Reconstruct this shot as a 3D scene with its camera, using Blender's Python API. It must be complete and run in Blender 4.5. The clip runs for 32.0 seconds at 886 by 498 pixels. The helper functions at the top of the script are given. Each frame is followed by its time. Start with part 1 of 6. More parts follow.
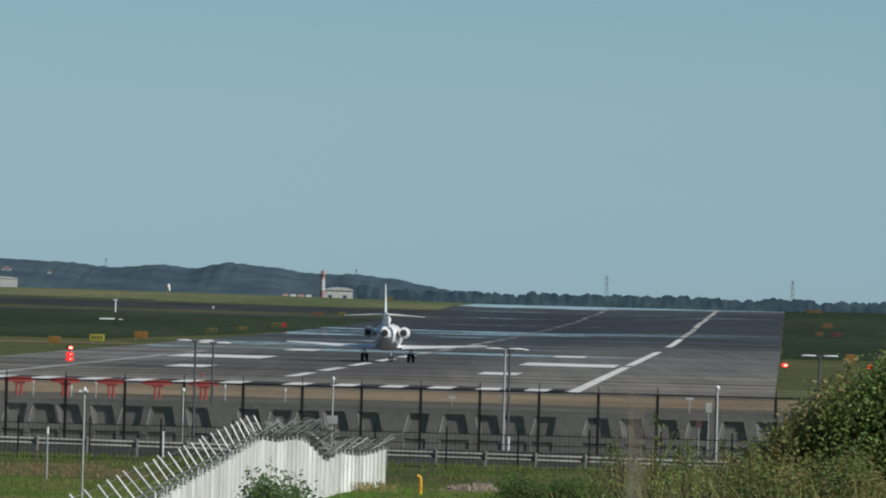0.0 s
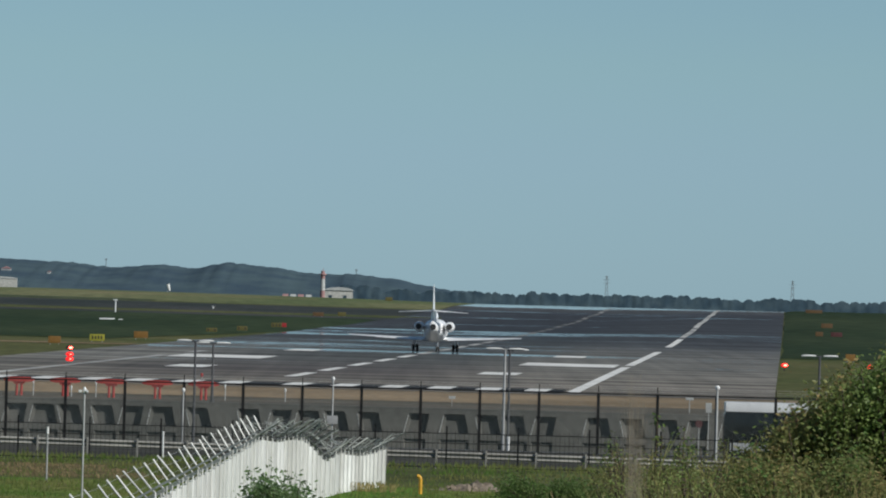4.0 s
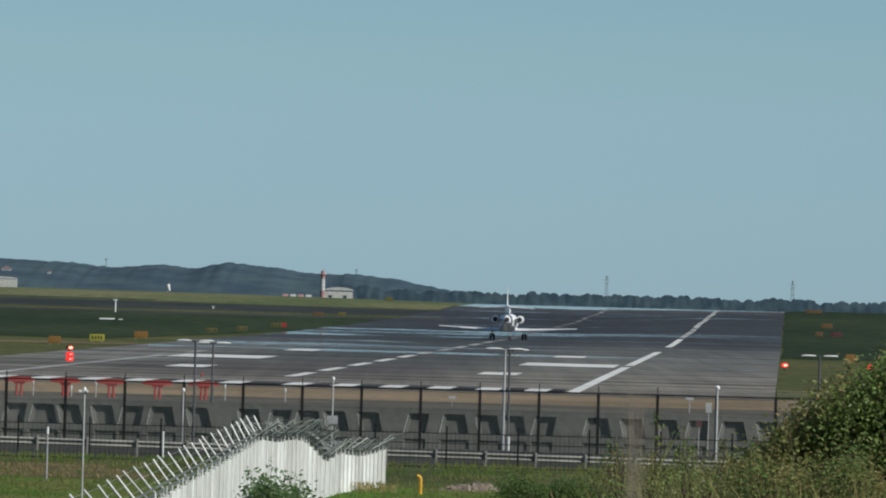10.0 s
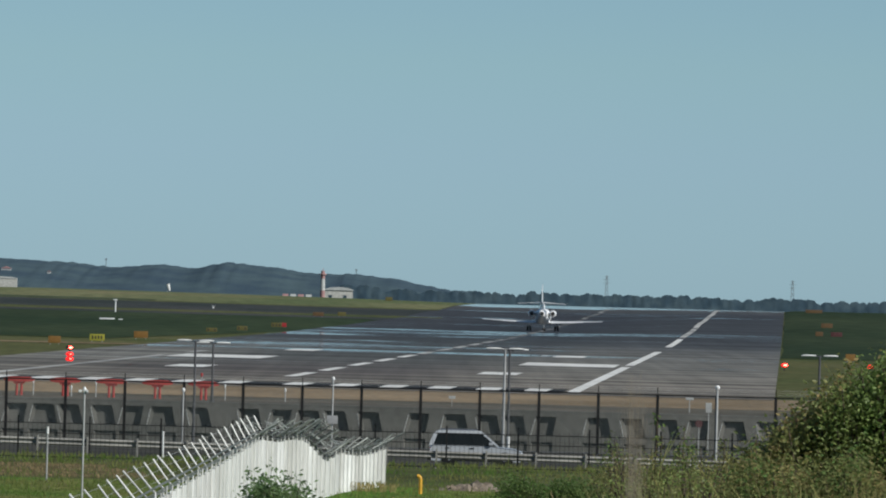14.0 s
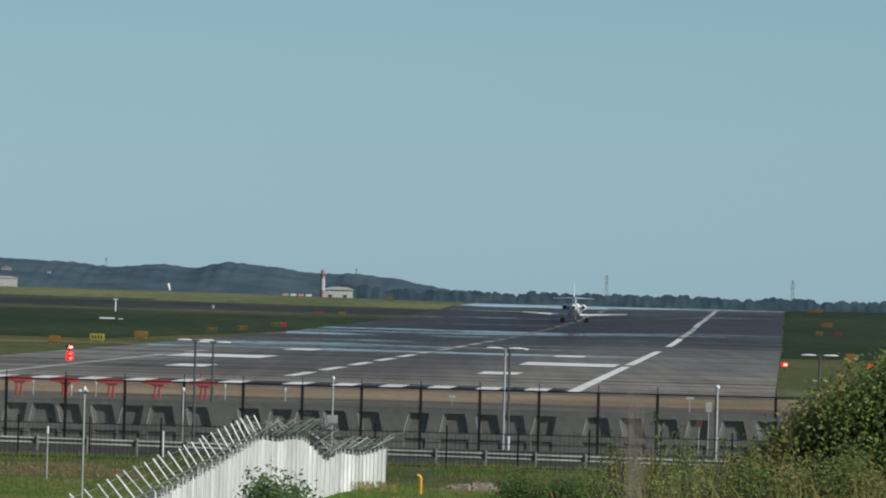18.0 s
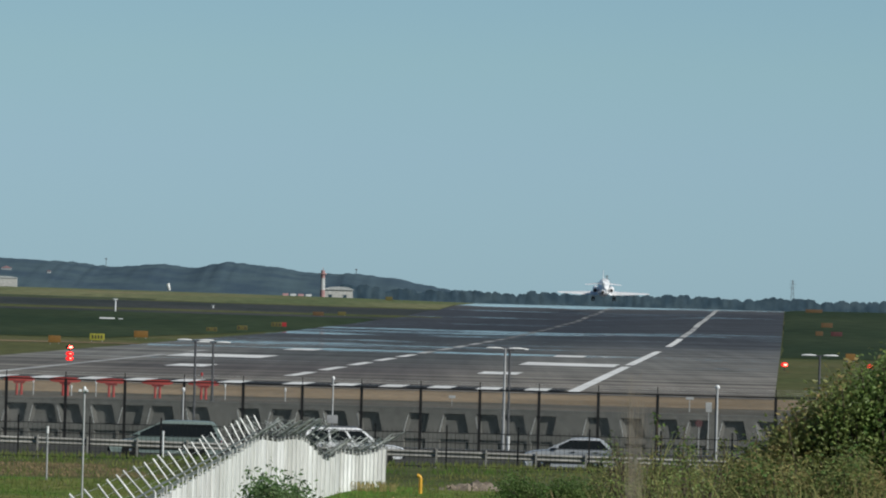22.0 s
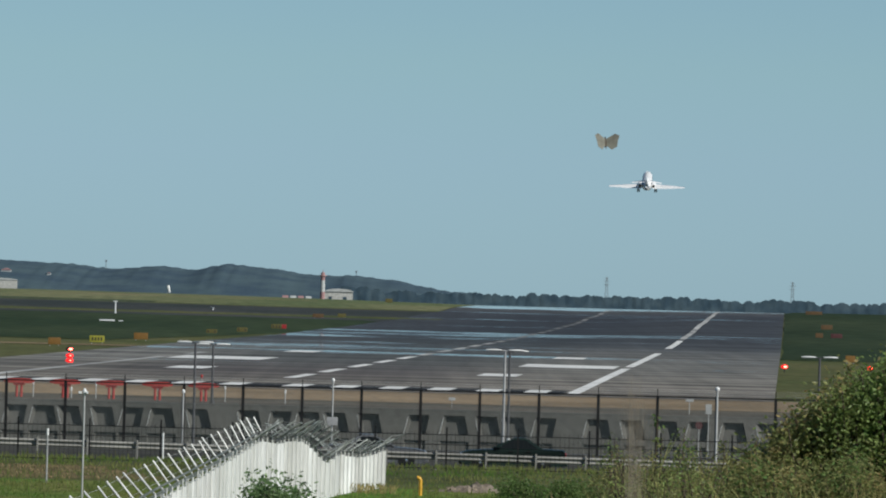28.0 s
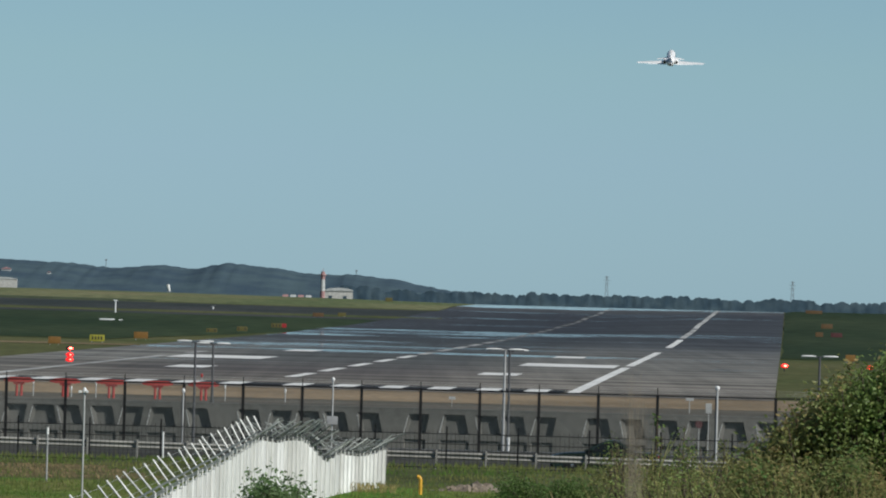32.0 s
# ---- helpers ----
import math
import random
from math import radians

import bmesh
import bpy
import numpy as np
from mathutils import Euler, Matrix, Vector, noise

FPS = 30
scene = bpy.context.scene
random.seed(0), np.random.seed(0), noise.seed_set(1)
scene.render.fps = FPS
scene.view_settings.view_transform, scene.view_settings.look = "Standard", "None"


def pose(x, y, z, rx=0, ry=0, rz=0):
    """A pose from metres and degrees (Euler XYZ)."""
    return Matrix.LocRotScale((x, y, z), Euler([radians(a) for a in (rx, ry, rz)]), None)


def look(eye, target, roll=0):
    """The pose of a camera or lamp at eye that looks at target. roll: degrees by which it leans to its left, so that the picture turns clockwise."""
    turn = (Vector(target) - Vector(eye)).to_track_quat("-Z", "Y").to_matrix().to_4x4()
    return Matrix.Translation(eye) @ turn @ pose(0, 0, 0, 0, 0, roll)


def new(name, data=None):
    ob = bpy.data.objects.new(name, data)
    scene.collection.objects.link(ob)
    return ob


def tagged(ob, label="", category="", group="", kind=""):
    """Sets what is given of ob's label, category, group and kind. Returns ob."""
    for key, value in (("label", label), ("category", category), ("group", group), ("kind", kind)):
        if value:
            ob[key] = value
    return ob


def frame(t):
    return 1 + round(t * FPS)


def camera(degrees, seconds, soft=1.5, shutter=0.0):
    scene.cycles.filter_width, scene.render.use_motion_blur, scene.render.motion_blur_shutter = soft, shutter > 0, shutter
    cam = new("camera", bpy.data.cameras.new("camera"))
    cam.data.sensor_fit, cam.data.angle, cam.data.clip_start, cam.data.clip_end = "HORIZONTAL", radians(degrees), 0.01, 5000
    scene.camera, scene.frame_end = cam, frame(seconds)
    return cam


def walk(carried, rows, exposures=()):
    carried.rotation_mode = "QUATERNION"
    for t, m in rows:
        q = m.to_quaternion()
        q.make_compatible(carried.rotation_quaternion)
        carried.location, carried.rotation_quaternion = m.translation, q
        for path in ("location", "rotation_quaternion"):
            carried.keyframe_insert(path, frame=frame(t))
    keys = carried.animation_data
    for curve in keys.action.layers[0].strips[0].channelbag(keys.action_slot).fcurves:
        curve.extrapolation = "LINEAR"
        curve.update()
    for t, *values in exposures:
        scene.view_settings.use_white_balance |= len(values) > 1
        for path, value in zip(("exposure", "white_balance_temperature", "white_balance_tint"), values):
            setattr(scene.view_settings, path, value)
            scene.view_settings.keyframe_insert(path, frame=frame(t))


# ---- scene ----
# Plan: x to the right of the axis of view, y along it, z over the runway's first part, all in metres.
cam = camera(5.0, 32.0, soft=2.0)
EYE = (0.0, 0.0, 7.87)
PITCH = 90 + 0.185


def view(dip):
    """The camera's pose on its tripod; dip: hundredths of a degree by which it nods up."""
    return pose(*EYE, PITCH + dip / 100, 0, 0) @ pose(0, 0, 0, 0, 0, 1.5)


walk(cam, [(0.0, view(0)), (13.0, view(0)), (16.5, view(-0.3)), (25.0, view(-0.3)), (26.0, view(0)), (27.5, view(1.7)), (28.0, view(0.8)), (28.6, view(0.9)),
           (29.0, view(1.7)), (29.5, view(0.9)), (30.0, view(0.9)), (30.5, view(0.3)), (31.0, view(0.5)), (32.0, view(0.3))],
     exposures=[(0.0, 0.12), (7.0, 0.1), (10.0, 0.15), (14.0, 0.19), (25.0, 0.21), (32.0, 0.21)])

# ---- world, sun, exposure ----
SUN_ELEVATION, SUN_AZIMUTH = 34.0, 124.0   # azimuth clockwise from +y
world = bpy.data.worlds.new("sky")
scene.world = world
world.use_nodes = True
wn = world.node_tree
sky = wn.nodes.new("ShaderNodeTexSky")
sky.sky_type = "NISHITA"
sky.sun_disc = False
sky.sun_elevation = radians(SUN_ELEVATION)
sky.sun_rotation = radians(SUN_AZIMUTH)
sky.altitude = 0.0
sky.air_density, sky.dust_density, sky.ozone_density = 0.42, 0.15, 5.0
wn.nodes["Background"].inputs["Strength"].default_value = 0.0685
tint = wn.nodes.new("ShaderNodeVectorMath")   # summer haze takes some of the blue
tint.operation = "MULTIPLY"
tint.inputs[1].default_value = (0.95, 1.0, 0.857)
wn.links.new(sky.outputs["Color"], tint.inputs[0])
way, height, haze, thin = wn.nodes.new("ShaderNodeTexCoord"), wn.nodes.new("ShaderNodeSeparateXYZ"), wn.nodes.new("ShaderNodeValToRGB"), wn.nodes.new("ShaderNodeMapRange")
thin.inputs["From Max"].default_value = 0.2   # the milky layer over the horizon, up to about eleven degrees
for at, c in ((0.0, (0.96, 0.965, 1.05)), (0.026, (0.995, 0.985, 1.045)), (0.062, (1.055, 1.01, 1.04)), (0.108, (1.11, 1.06, 0.995)), (0.3, (1.12, 1.065, 1.0)), (1.0, (1.4, 1.32, 1.22))):
    stop = haze.color_ramp.elements[0] if at == 0.0 else haze.color_ramp.elements[-1] if at == 1.0 else haze.color_ramp.elements.new(at)
    stop.color = (*c, 1)
veil = wn.nodes.new("ShaderNodeVectorMath")
veil.operation = "MULTIPLY"
wn.links.new(way.outputs["Generated"], height.inputs[0])
wn.links.new(height.outputs["Z"], thin.inputs["Value"])
wn.links.new(thin.outputs["Result"], haze.inputs["Fac"])
wn.links.new(haze.outputs["Color"], veil.inputs[0])
wn.links.new(tint.outputs["Vector"], veil.inputs[1])
wn.links.new(veil.outputs["Vector"], wn.nodes["Background"].inputs["Color"])
sun = new("sun", bpy.data.lights.new("sun", "SUN"))
sun.data.energy, sun.data.angle, sun.data.color = 4.0, radians(0.53), (0.965, 0.955, 0.9)
_a, _e = radians(SUN_AZIMUTH), radians(SUN_ELEVATION)
SUN_WAY = Vector((math.sin(_a) * math.cos(_e), math.cos(_a) * math.cos(_e), math.sin(_e)))
sun.matrix_world = look(SUN_WAY * 100, (0, 0, 0))
scene.view_settings.exposure = 0.0


# ---- small tools ----
def node_material(name, colours, rough=0.8, metal=0.0, grain=2.0, spread=0.25, bump=0.0, scale=(1, 1, 1), rough_spread=0.0, coat=0.0, per_object=0.0, gloss=0.5):
    """A surface with two scales of tone (broad stains, fine grain), its roughness and relief. colours: two base colours that it drifts between."""
    m = bpy.data.materials.new(name)
    m.use_nodes = True
    t, p = m.node_tree, m.node_tree.nodes["Principled BSDF"]
    n, l = t.nodes, t.links
    co, mp = n.new("ShaderNodeTexCoord"), n.new("ShaderNodeMapping")
    mp.inputs["Scale"].default_value = scale
    l.new(co.outputs["Object"], mp.inputs["Vector"])
    broad, fine = n.new("ShaderNodeTexNoise"), n.new("ShaderNodeTexNoise")
    broad.inputs["Scale"].default_value, fine.inputs["Scale"].default_value = grain * 0.12, grain * 2.5
    broad.inputs["Detail"].default_value, fine.inputs["Detail"].default_value = 5, 4
    ramp = n.new("ShaderNodeValToRGB")
    ramp.color_ramp.elements[0].position, ramp.color_ramp.elements[1].position = 0.36, 0.64
    ramp.color_ramp.elements[0].color, ramp.color_ramp.elements[1].color = (*colours[0], 1), (*colours[1], 1)
    l.new(mp.outputs["Vector"], broad.inputs["Vector"])
    l.new(mp.outputs["Vector"], fine.inputs["Vector"])
    l.new(broad.outputs["Fac"], ramp.inputs["Fac"])
    tone = n.new("ShaderNodeMapRange")
    tone.inputs["From Min"].default_value, tone.inputs["From Max"].default_value = 0.3, 0.7
    tone.inputs["To Min"].default_value, tone.inputs["To Max"].default_value = 1 - spread, 1 + spread
    l.new(fine.outputs["Fac"], tone.inputs["Value"])
    mul = n.new("ShaderNodeVectorMath")
    mul.operation = "SCALE"
    l.new(ramp.outputs["Color"], mul.inputs[0])
    l.new(tone.outputs["Result"], mul.inputs["Scale"])
    last = mul.outputs["Vector"]
    if per_object:
        info, vary, mul2 = n.new("ShaderNodeObjectInfo"), n.new("ShaderNodeMapRange"), n.new("ShaderNodeVectorMath")
        vary.inputs["To Min"].default_value, vary.inputs["To Max"].default_value = 1 - per_object, 1 + per_object
        mul2.operation = "SCALE"
        l.new(info.outputs["Random"], vary.inputs["Value"])
        l.new(last, mul2.inputs[0])
        l.new(vary.outputs["Result"], mul2.inputs["Scale"])
        last = mul2.outputs["Vector"]
    l.new(last, p.inputs["Base Color"])
    p.inputs["Roughness"].default_value, p.inputs["Metallic"].default_value = rough, metal
    p.inputs["Coat Weight"].default_value, p.inputs["Specular IOR Level"].default_value = coat, gloss
    if rough_spread:
        rr = n.new("ShaderNodeMapRange")
        rr.inputs["From Min"].default_value, rr.inputs["From Max"].default_value = 0.35, 0.65
        rr.inputs["To Min"].default_value, rr.inputs["To Max"].default_value = rough - rough_spread, min(1.0, rough + rough_spread)
        l.new(broad.outputs["Fac"], rr.inputs["Value"])
        l.new(rr.outputs["Result"], p.inputs["Roughness"])
    if bump:
        b = n.new("ShaderNodeBump")
        b.inputs["Strength"].default_value, b.inputs["Distance"].default_value = 0.6, bump
        l.new(fine.outputs["Fac"], b.inputs["Height"])
        l.new(b.outputs["Normal"], p.inputs["Normal"])
    return m


def glow_material(name, colour, strength):
    m = bpy.data.materials.new(name)
    m.use_nodes = True
    p = m.node_tree.nodes["Principled BSDF"]
    p.inputs["Base Color"].default_value = (*colour, 1)
    p.inputs["Emission Color"].default_value = (*colour, 1)
    p.inputs["Emission Strength"].default_value = strength
    return m


def add_box(bm, x0, x1, y0, y1, z0, z1, m=None, bevel=0.0):
    b = bmesh.new()
    vs = [b.verts.new((x, y, z)) for x in (x0, x1) for y in (y0, y1) for z in (z0, z1)]
    for f in ((0, 1, 3, 2), (4, 6, 7, 5), (0, 4, 5, 1), (2, 3, 7, 6), (0, 2, 6, 4), (1, 5, 7, 3)):
        b.faces.new([vs[i] for i in f])
    if bevel:
        bmesh.ops.bevel(b, geom=b.edges[:], offset=bevel, segments=2, profile=0.7, affect="EDGES")
    merge(bm, b, m)
    return bm


def merge(bm, b, m=None):
    """Adds the small bmesh b, moved by m, to bm."""
    back = {}
    for v in b.verts:
        back[v] = bm.verts.new(m @ v.co if m else v.co)
    for f in b.faces:
        g = bm.faces.new([back[v] for v in f.verts])
        g.smooth = f.smooth
    b.free()


def add_rod(bm, p, q, r0, r1=None, n=8, caps=True):
    """A round bar from p to q."""
    p, q = Vector(p), Vector(q)
    r1 = r0 if r1 is None else r1
    way = (q - p).normalized()
    side = way.orthogonal().normalized()
    up = way.cross(side)
    rings = []
    for c, r in ((p, r0), (q, r1)):
        rings.append([bm.verts.new(c + side * (r * math.cos(2 * math.pi * i / n)) + up * (r * math.sin(2 * math.pi * i / n))) for i in range(n)])
    for i in range(n):
        f = bm.faces.new((rings[0][i], rings[0][(i + 1) % n], rings[1][(i + 1) % n], rings[1][i]))
        f.smooth = n > 5
    if caps:
        bm.faces.new(rings[0][::-1])
        bm.faces.new(rings[1])
    return bm


def add_loft(bm, rings, caps=True, smooth=True):
    """A skin over closed rings of points, all of one count."""
    made = [[bm.verts.new(c) for c in ring] for ring in rings]
    n = len(made[0])
    for a, b in zip(made, made[1:]):
        for i in range(n):
            f = bm.faces.new((a[i], a[(i + 1) % n], b[(i + 1) % n], b[i]))
            f.smooth = smooth
    if caps:
        bm.faces.new(made[0][::-1])
        bm.faces.new(made[-1])
    return bm


def ring(x, y, z, rx, rz, n=16, power=2.0):
    """A closed (super)ellipse of points across the y axis."""
    out = []
    for i in range(n):
        a = 2 * math.pi * i / n
        c, s = math.cos(a), math.sin(a)
        out.append((x + rx * math.copysign(abs(c) ** (2 / power), c), y, z + rz * math.copysign(abs(s) ** (2 / power), s)))
    return out


def part(name, bm, material, parent=None, label="", place=None):
    """Links a bmesh as one mesh object, under a thing or a part."""
    bmesh.ops.recalc_face_normals(bm, faces=bm.faces)
    me = bpy.data.meshes.new(name)
    bm.to_mesh(me)
    bm.free()
    me.set_sharp_from_angle(angle=0.7)
    me.materials.append(material)
    ob = new(name, me)
    if parent:
        ob.parent = parent
    if place:
        ob.matrix_basis = place
    if label:
        ob["label"] = label
    return ob


def share(name, me, parent, place):
    """One more object on a mesh that is already made."""
    ob = new(name, me)
    ob.parent = parent
    ob.matrix_basis = place
    return ob


def thing(name, place, label, category, group="", kind=""):
    ob = new(name)
    ob.matrix_basis = place
    return tagged(ob, label, category, group, kind)


def lerp_table(x, table):
    for (x0, y0), (x1, y1) in zip(table, table[1:]):
        if x <= x1:
            k = max(0.0, min(1.0, (x - x0) / (x1 - x0)))
            k = k * k * (3 - 2 * k)
            return y0 + (y1 - y0) * k
    return table[-1][1]


# heights of the land along y
LAND = [(-200, 6.2), (20, 6.2), (50, 6.0), (100, 4.6), (150, 2.6), (200, 1.0), (250, 0.1), (345, 0.0), (385, 0.1), (400, 0.27), (413, 0.4), (421, 0.1), (427, -0.16), (441, -0.16), (446, -0.36), (462, -0.36), (492, -0.4), (505, -0.5),
        (530, -1.46), (562, -1.46), (570, -1.85), (577, -1.85), (578, 0.55), (600, 0.5), (640, -0.02), (700, -0.03), (1415, -0.03), (1630, 0.27), (1850, 0.77), (2070, 1.77), (2230, 2.67),
        (2340, 2.87), (2420, 2.75), (2750, 1.0), (3200, -3.0), (4950, -3.0)]


def land(x, y):
    z = lerp_table(y, LAND)
    far = max(0.0, min(1.0, (y - 1500) / 900)) * max(0.0, min(1.0, (2900 - y) / 500))
    west = max(0.0, min(1.0, (-x + 10) / 110))
    u = x + 38.2 - 0.03414 * y
    bank = lerp_table(y, [(1300, 0.0), (1560, 0.35), (1850, 0.85), (2100, 0.6), (2300, 0.1), (2400, 0.0)]) * max(0.0, min(1.0, (u - 4) / 18))
    rise = max(0.0, min(1.0, (y - 2330) / 330)) * max(0.0, min(1.0, (5 - x) / 38)) * lerp_table(y, [(2330, 1.0), (2700, 1.0), (3300, 0.0), (4950, 0.0)]) * 1.0
    return z + rise + bank + far * west * 0.9 + far * max(0.0, min(1.0, (x - 75) / 60)) * 0.25


# the runway's own frame: u across it, v along it
def rw(u, v):
    return -38.2 + u + 0.03414 * v, v


RUNWAY_TURN = -1.956

# ---- materials ----
GRASS = node_material("grass", [(0.064, 0.08, 0.03), (0.105, 0.103, 0.045)], 0.95, grain=0.25, spread=0.35, scale=(1, 0.35, 1))
# darker copy of the grass, with the mid field's cloud shade in its colour
SHADED_GRASS = node_material("cloud_shaded_grass", [(0.025, 0.041, 0.02), (0.041, 0.057, 0.028)], 0.95, grain=0.12, spread=0.3, scale=(1, 0.2, 1))
# a tone between the open grass and the darkest meadows
MID_GRASS = node_material("mid_green_grass", [(0.046, 0.066, 0.036), (0.076, 0.088, 0.05)], 0.95, grain=0.12, spread=0.3, scale=(1, 0.2, 1))
# the haze over the far grass is mixed into this pale tone
HAZY_GRASS = node_material("hazy_far_grass", [(0.105, 0.13, 0.06), (0.17, 0.17, 0.09)], 0.95, grain=0.15, spread=0.3, scale=(1, 0.2, 1))
VERGE = node_material("verge_grass", [(0.072, 0.148, 0.022), (0.14, 0.14, 0.046)], 0.95, grain=1.6, spread=0.6, scale=(1, 0.25, 1), bump=0.03)
SAND = node_material("sandy_dirt", [(0.2, 0.15, 0.095), (0.32, 0.24, 0.155)], 0.95, grain=0.5, spread=0.2, scale=(1, 0.3, 1))
ROAD = node_material("road_asphalt", [(0.042, 0.042, 0.038), (0.068, 0.066, 0.058)], 0.9, grain=1.0, spread=0.25, gloss=0.2)
DARK_TAXIWAY = node_material("dark_taxiway_asphalt", [(0.036, 0.043, 0.04), (0.06, 0.062, 0.062)], 0.9, grain=0.3, spread=0.2, scale=(1, 0.2, 1))
PALE_ROAD = node_material("service_road_asphalt", [(0.075, 0.075, 0.075), (0.11, 0.108, 0.104)], 0.85, grain=1.0, spread=0.2)
GRAVEL = node_material("brown_grey_gravel", [(0.085, 0.078, 0.064), (0.14, 0.125, 0.1)], 0.95, grain=0.6, spread=0.25)
WORN_PAINT = node_material("faded_white_paint", [(0.2, 0.2, 0.195), (0.5, 0.5, 0.48)], 0.8, grain=0.6, spread=0.25, scale=(1, 0.2, 1))
# far trees with the haze before them mixed into their blue
HAZY_WOODS = node_material("haze_blue_woods", [(0.041, 0.069, 0.094), (0.068, 0.102, 0.124)], 1.0, grain=2.2, spread=0.16)
BEAM_STEEL = node_material("dull_galvanised_beam", [(0.2, 0.195, 0.18), (0.34, 0.33, 0.3)], 0.65, 0.1, grain=2, spread=0.2)


def runway_material():
    """Asphalt, pale near the threshold and darker further on, with long smooth patches that mirror the sky in place of
    a mirage.
    """
    m = bpy.data.materials.new("runway_asphalt")
    m.use_nodes = True
    t, p = m.node_tree, m.node_tree.nodes["Principled BSDF"]
    n, l = t.nodes, t.links
    co, sep = n.new("ShaderNodeTexCoord"), n.new("ShaderNodeSeparateXYZ")
    l.new(co.outputs["Object"], sep.inputs[0])
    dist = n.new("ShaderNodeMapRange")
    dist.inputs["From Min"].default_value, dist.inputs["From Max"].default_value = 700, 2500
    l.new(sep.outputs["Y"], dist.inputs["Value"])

    def noise_at(scale, grain, detail):
        mp, q = n.new("ShaderNodeMapping"), n.new("ShaderNodeTexNoise")
        mp.inputs["Scale"].default_value = scale
        q.inputs["Scale"].default_value, q.inputs["Detail"].default_value = grain, detail
        l.new(co.outputs["Object"], mp.inputs["Vector"])
        l.new(mp.outputs["Vector"], q.inputs["Vector"])
        return q.outputs["Fac"]

    def ramp_of(value, stops):
        r = n.new("ShaderNodeValToRGB")
        e = r.color_ramp.elements
        e[0].position, e[0].color = stops[0][0], (*stops[0][1], 1)
        e[1].position, e[1].color = stops[-1][0], (*stops[-1][1], 1)
        for pos, c in stops[1:-1]:
            e.new(pos).color = (*c, 1)
        l.new(value, r.inputs["Fac"])
        return r.outputs["Color"]

    def maths(kind, a, b):
        q = n.new("ShaderNodeMath")
        q.operation = kind
        for i, v in enumerate((a, b)):
            if isinstance(v, (int, float)):
                q.inputs[i].default_value = v
            else:
                l.new(v, q.inputs[i])
        return q.outputs[0]

    # base tones by distance along the runway: dark far on, pale at the crest
    middle_tones = ramp_of(dist.outputs["Result"], [(0.0, (0.2, 0.165, 0.125)), (0.035, (0.14, 0.126, 0.104)), (0.09, (0.088, 0.077, 0.071)), (0.17, (0.064, 0.066, 0.063)), (0.27, (0.052, 0.056, 0.056)), (0.4, (0.028, 0.033, 0.038)), (0.5, (0.019, 0.023, 0.03)), (0.78, (0.02, 0.023, 0.03)), (0.87, (0.08, 0.08, 0.078)), (1.0, (0.1, 0.097, 0.09))])
    side_tones = ramp_of(dist.outputs["Result"], [(0.0, (0.16, 0.14, 0.115)), (0.16, (0.14, 0.136, 0.122)), (0.28, (0.1, 0.1, 0.094)), (0.36, (0.044, 0.048, 0.053)), (0.45, (0.03, 0.034, 0.04)), (0.78, (0.025, 0.028, 0.035)), (0.87, (0.08, 0.08, 0.078)), (1.0, (0.1, 0.097, 0.09))])
    across = maths("SUBTRACT", maths("ADD", sep.outputs["X"], 38.2), maths("MULTIPLY", sep.outputs["Y"], 0.03414))
    edge = n.new("ShaderNodeMapRange")
    edge.inputs["From Min"].default_value, edge.inputs["From Max"].default_value = 13, 24
    l.new(maths("ADD", maths("ABSOLUTE", maths("ADD", across, 4.0), 0.0), maths("MULTIPLY", noise_at((0.6, 0.5, 1), 0.09, 4), 8.0)), edge.inputs["Value"])
    both = n.new("ShaderNodeMix")
    both.data_type = "RGBA"
    l.new(edge.outputs["Result"], both.inputs[0])
    l.new(middle_tones, both.inputs[6])
    l.new(side_tones, both.inputs[7])
    base = both.outputs[2]
    streak = noise_at((1, 0.12, 1), 0.09, 5)
    lanes = noise_at((1, 0.012, 1), 0.55, 4)
    fine = noise_at((1, 0.2, 1), 2.5, 3)
    tone = maths("ADD", maths("MULTIPLY", streak, 0.7), maths("ADD", maths("MULTIPLY", lanes, 1.0), maths("MULTIPLY", fine, 0.3)))
    bands = noise_at((0.1, 1, 1), 0.075, 6)
    tone = maths("SUBTRACT", maths("ADD", tone, maths("MULTIPLY", bands, 3.8)), 1.9)
    mul = n.new("ShaderNodeVectorMath")
    mul.operation = "SCALE"
    l.new(base, mul.inputs[0])
    l.new(tone, mul.inputs["Scale"])
    l.new(mul.outputs["Vector"], p.inputs["Base Color"])
    ragged = n.new("ShaderNodeMapRange")
    ragged.inputs["From Min"].default_value, ragged.inputs["From Max"].default_value = 700, 2500
    l.new(maths("ADD", sep.outputs["Y"], maths("MULTIPLY", maths("SUBTRACT", noise_at((1, 0.1, 1), 0.06, 5), 0.5), 190.0)), ragged.inputs["Value"])
    # glossy bands placed by distance, standing in for the mirage's reflected sky
    likely = ramp_of(ragged.outputs["Result"], [(0.0, (0.05,) * 3), (0.2, (0.28,) * 3), (0.235, (0.66,) * 3), (0.32, (0.64,) * 3), (0.345, (0.4,) * 3), (0.395, (0.42,) * 3), (0.415, (0.76,) * 3), (0.49, (0.72,) * 3), (0.515, (0.4,) * 3), (0.83, (0.3,) * 3), (0.862, (1.3,) * 3), (1.0, (1.35,) * 3)])
    side = n.new("ShaderNodeMapRange")
    side.inputs["From Min"].default_value, side.inputs["From Max"].default_value = -5, 32
    side.inputs["To Min"].default_value, side.inputs["To Max"].default_value = 1.0, 0.62
    l.new(across, side.inputs["Value"])
    likely = maths("MULTIPLY", likely, side.outputs["Result"])
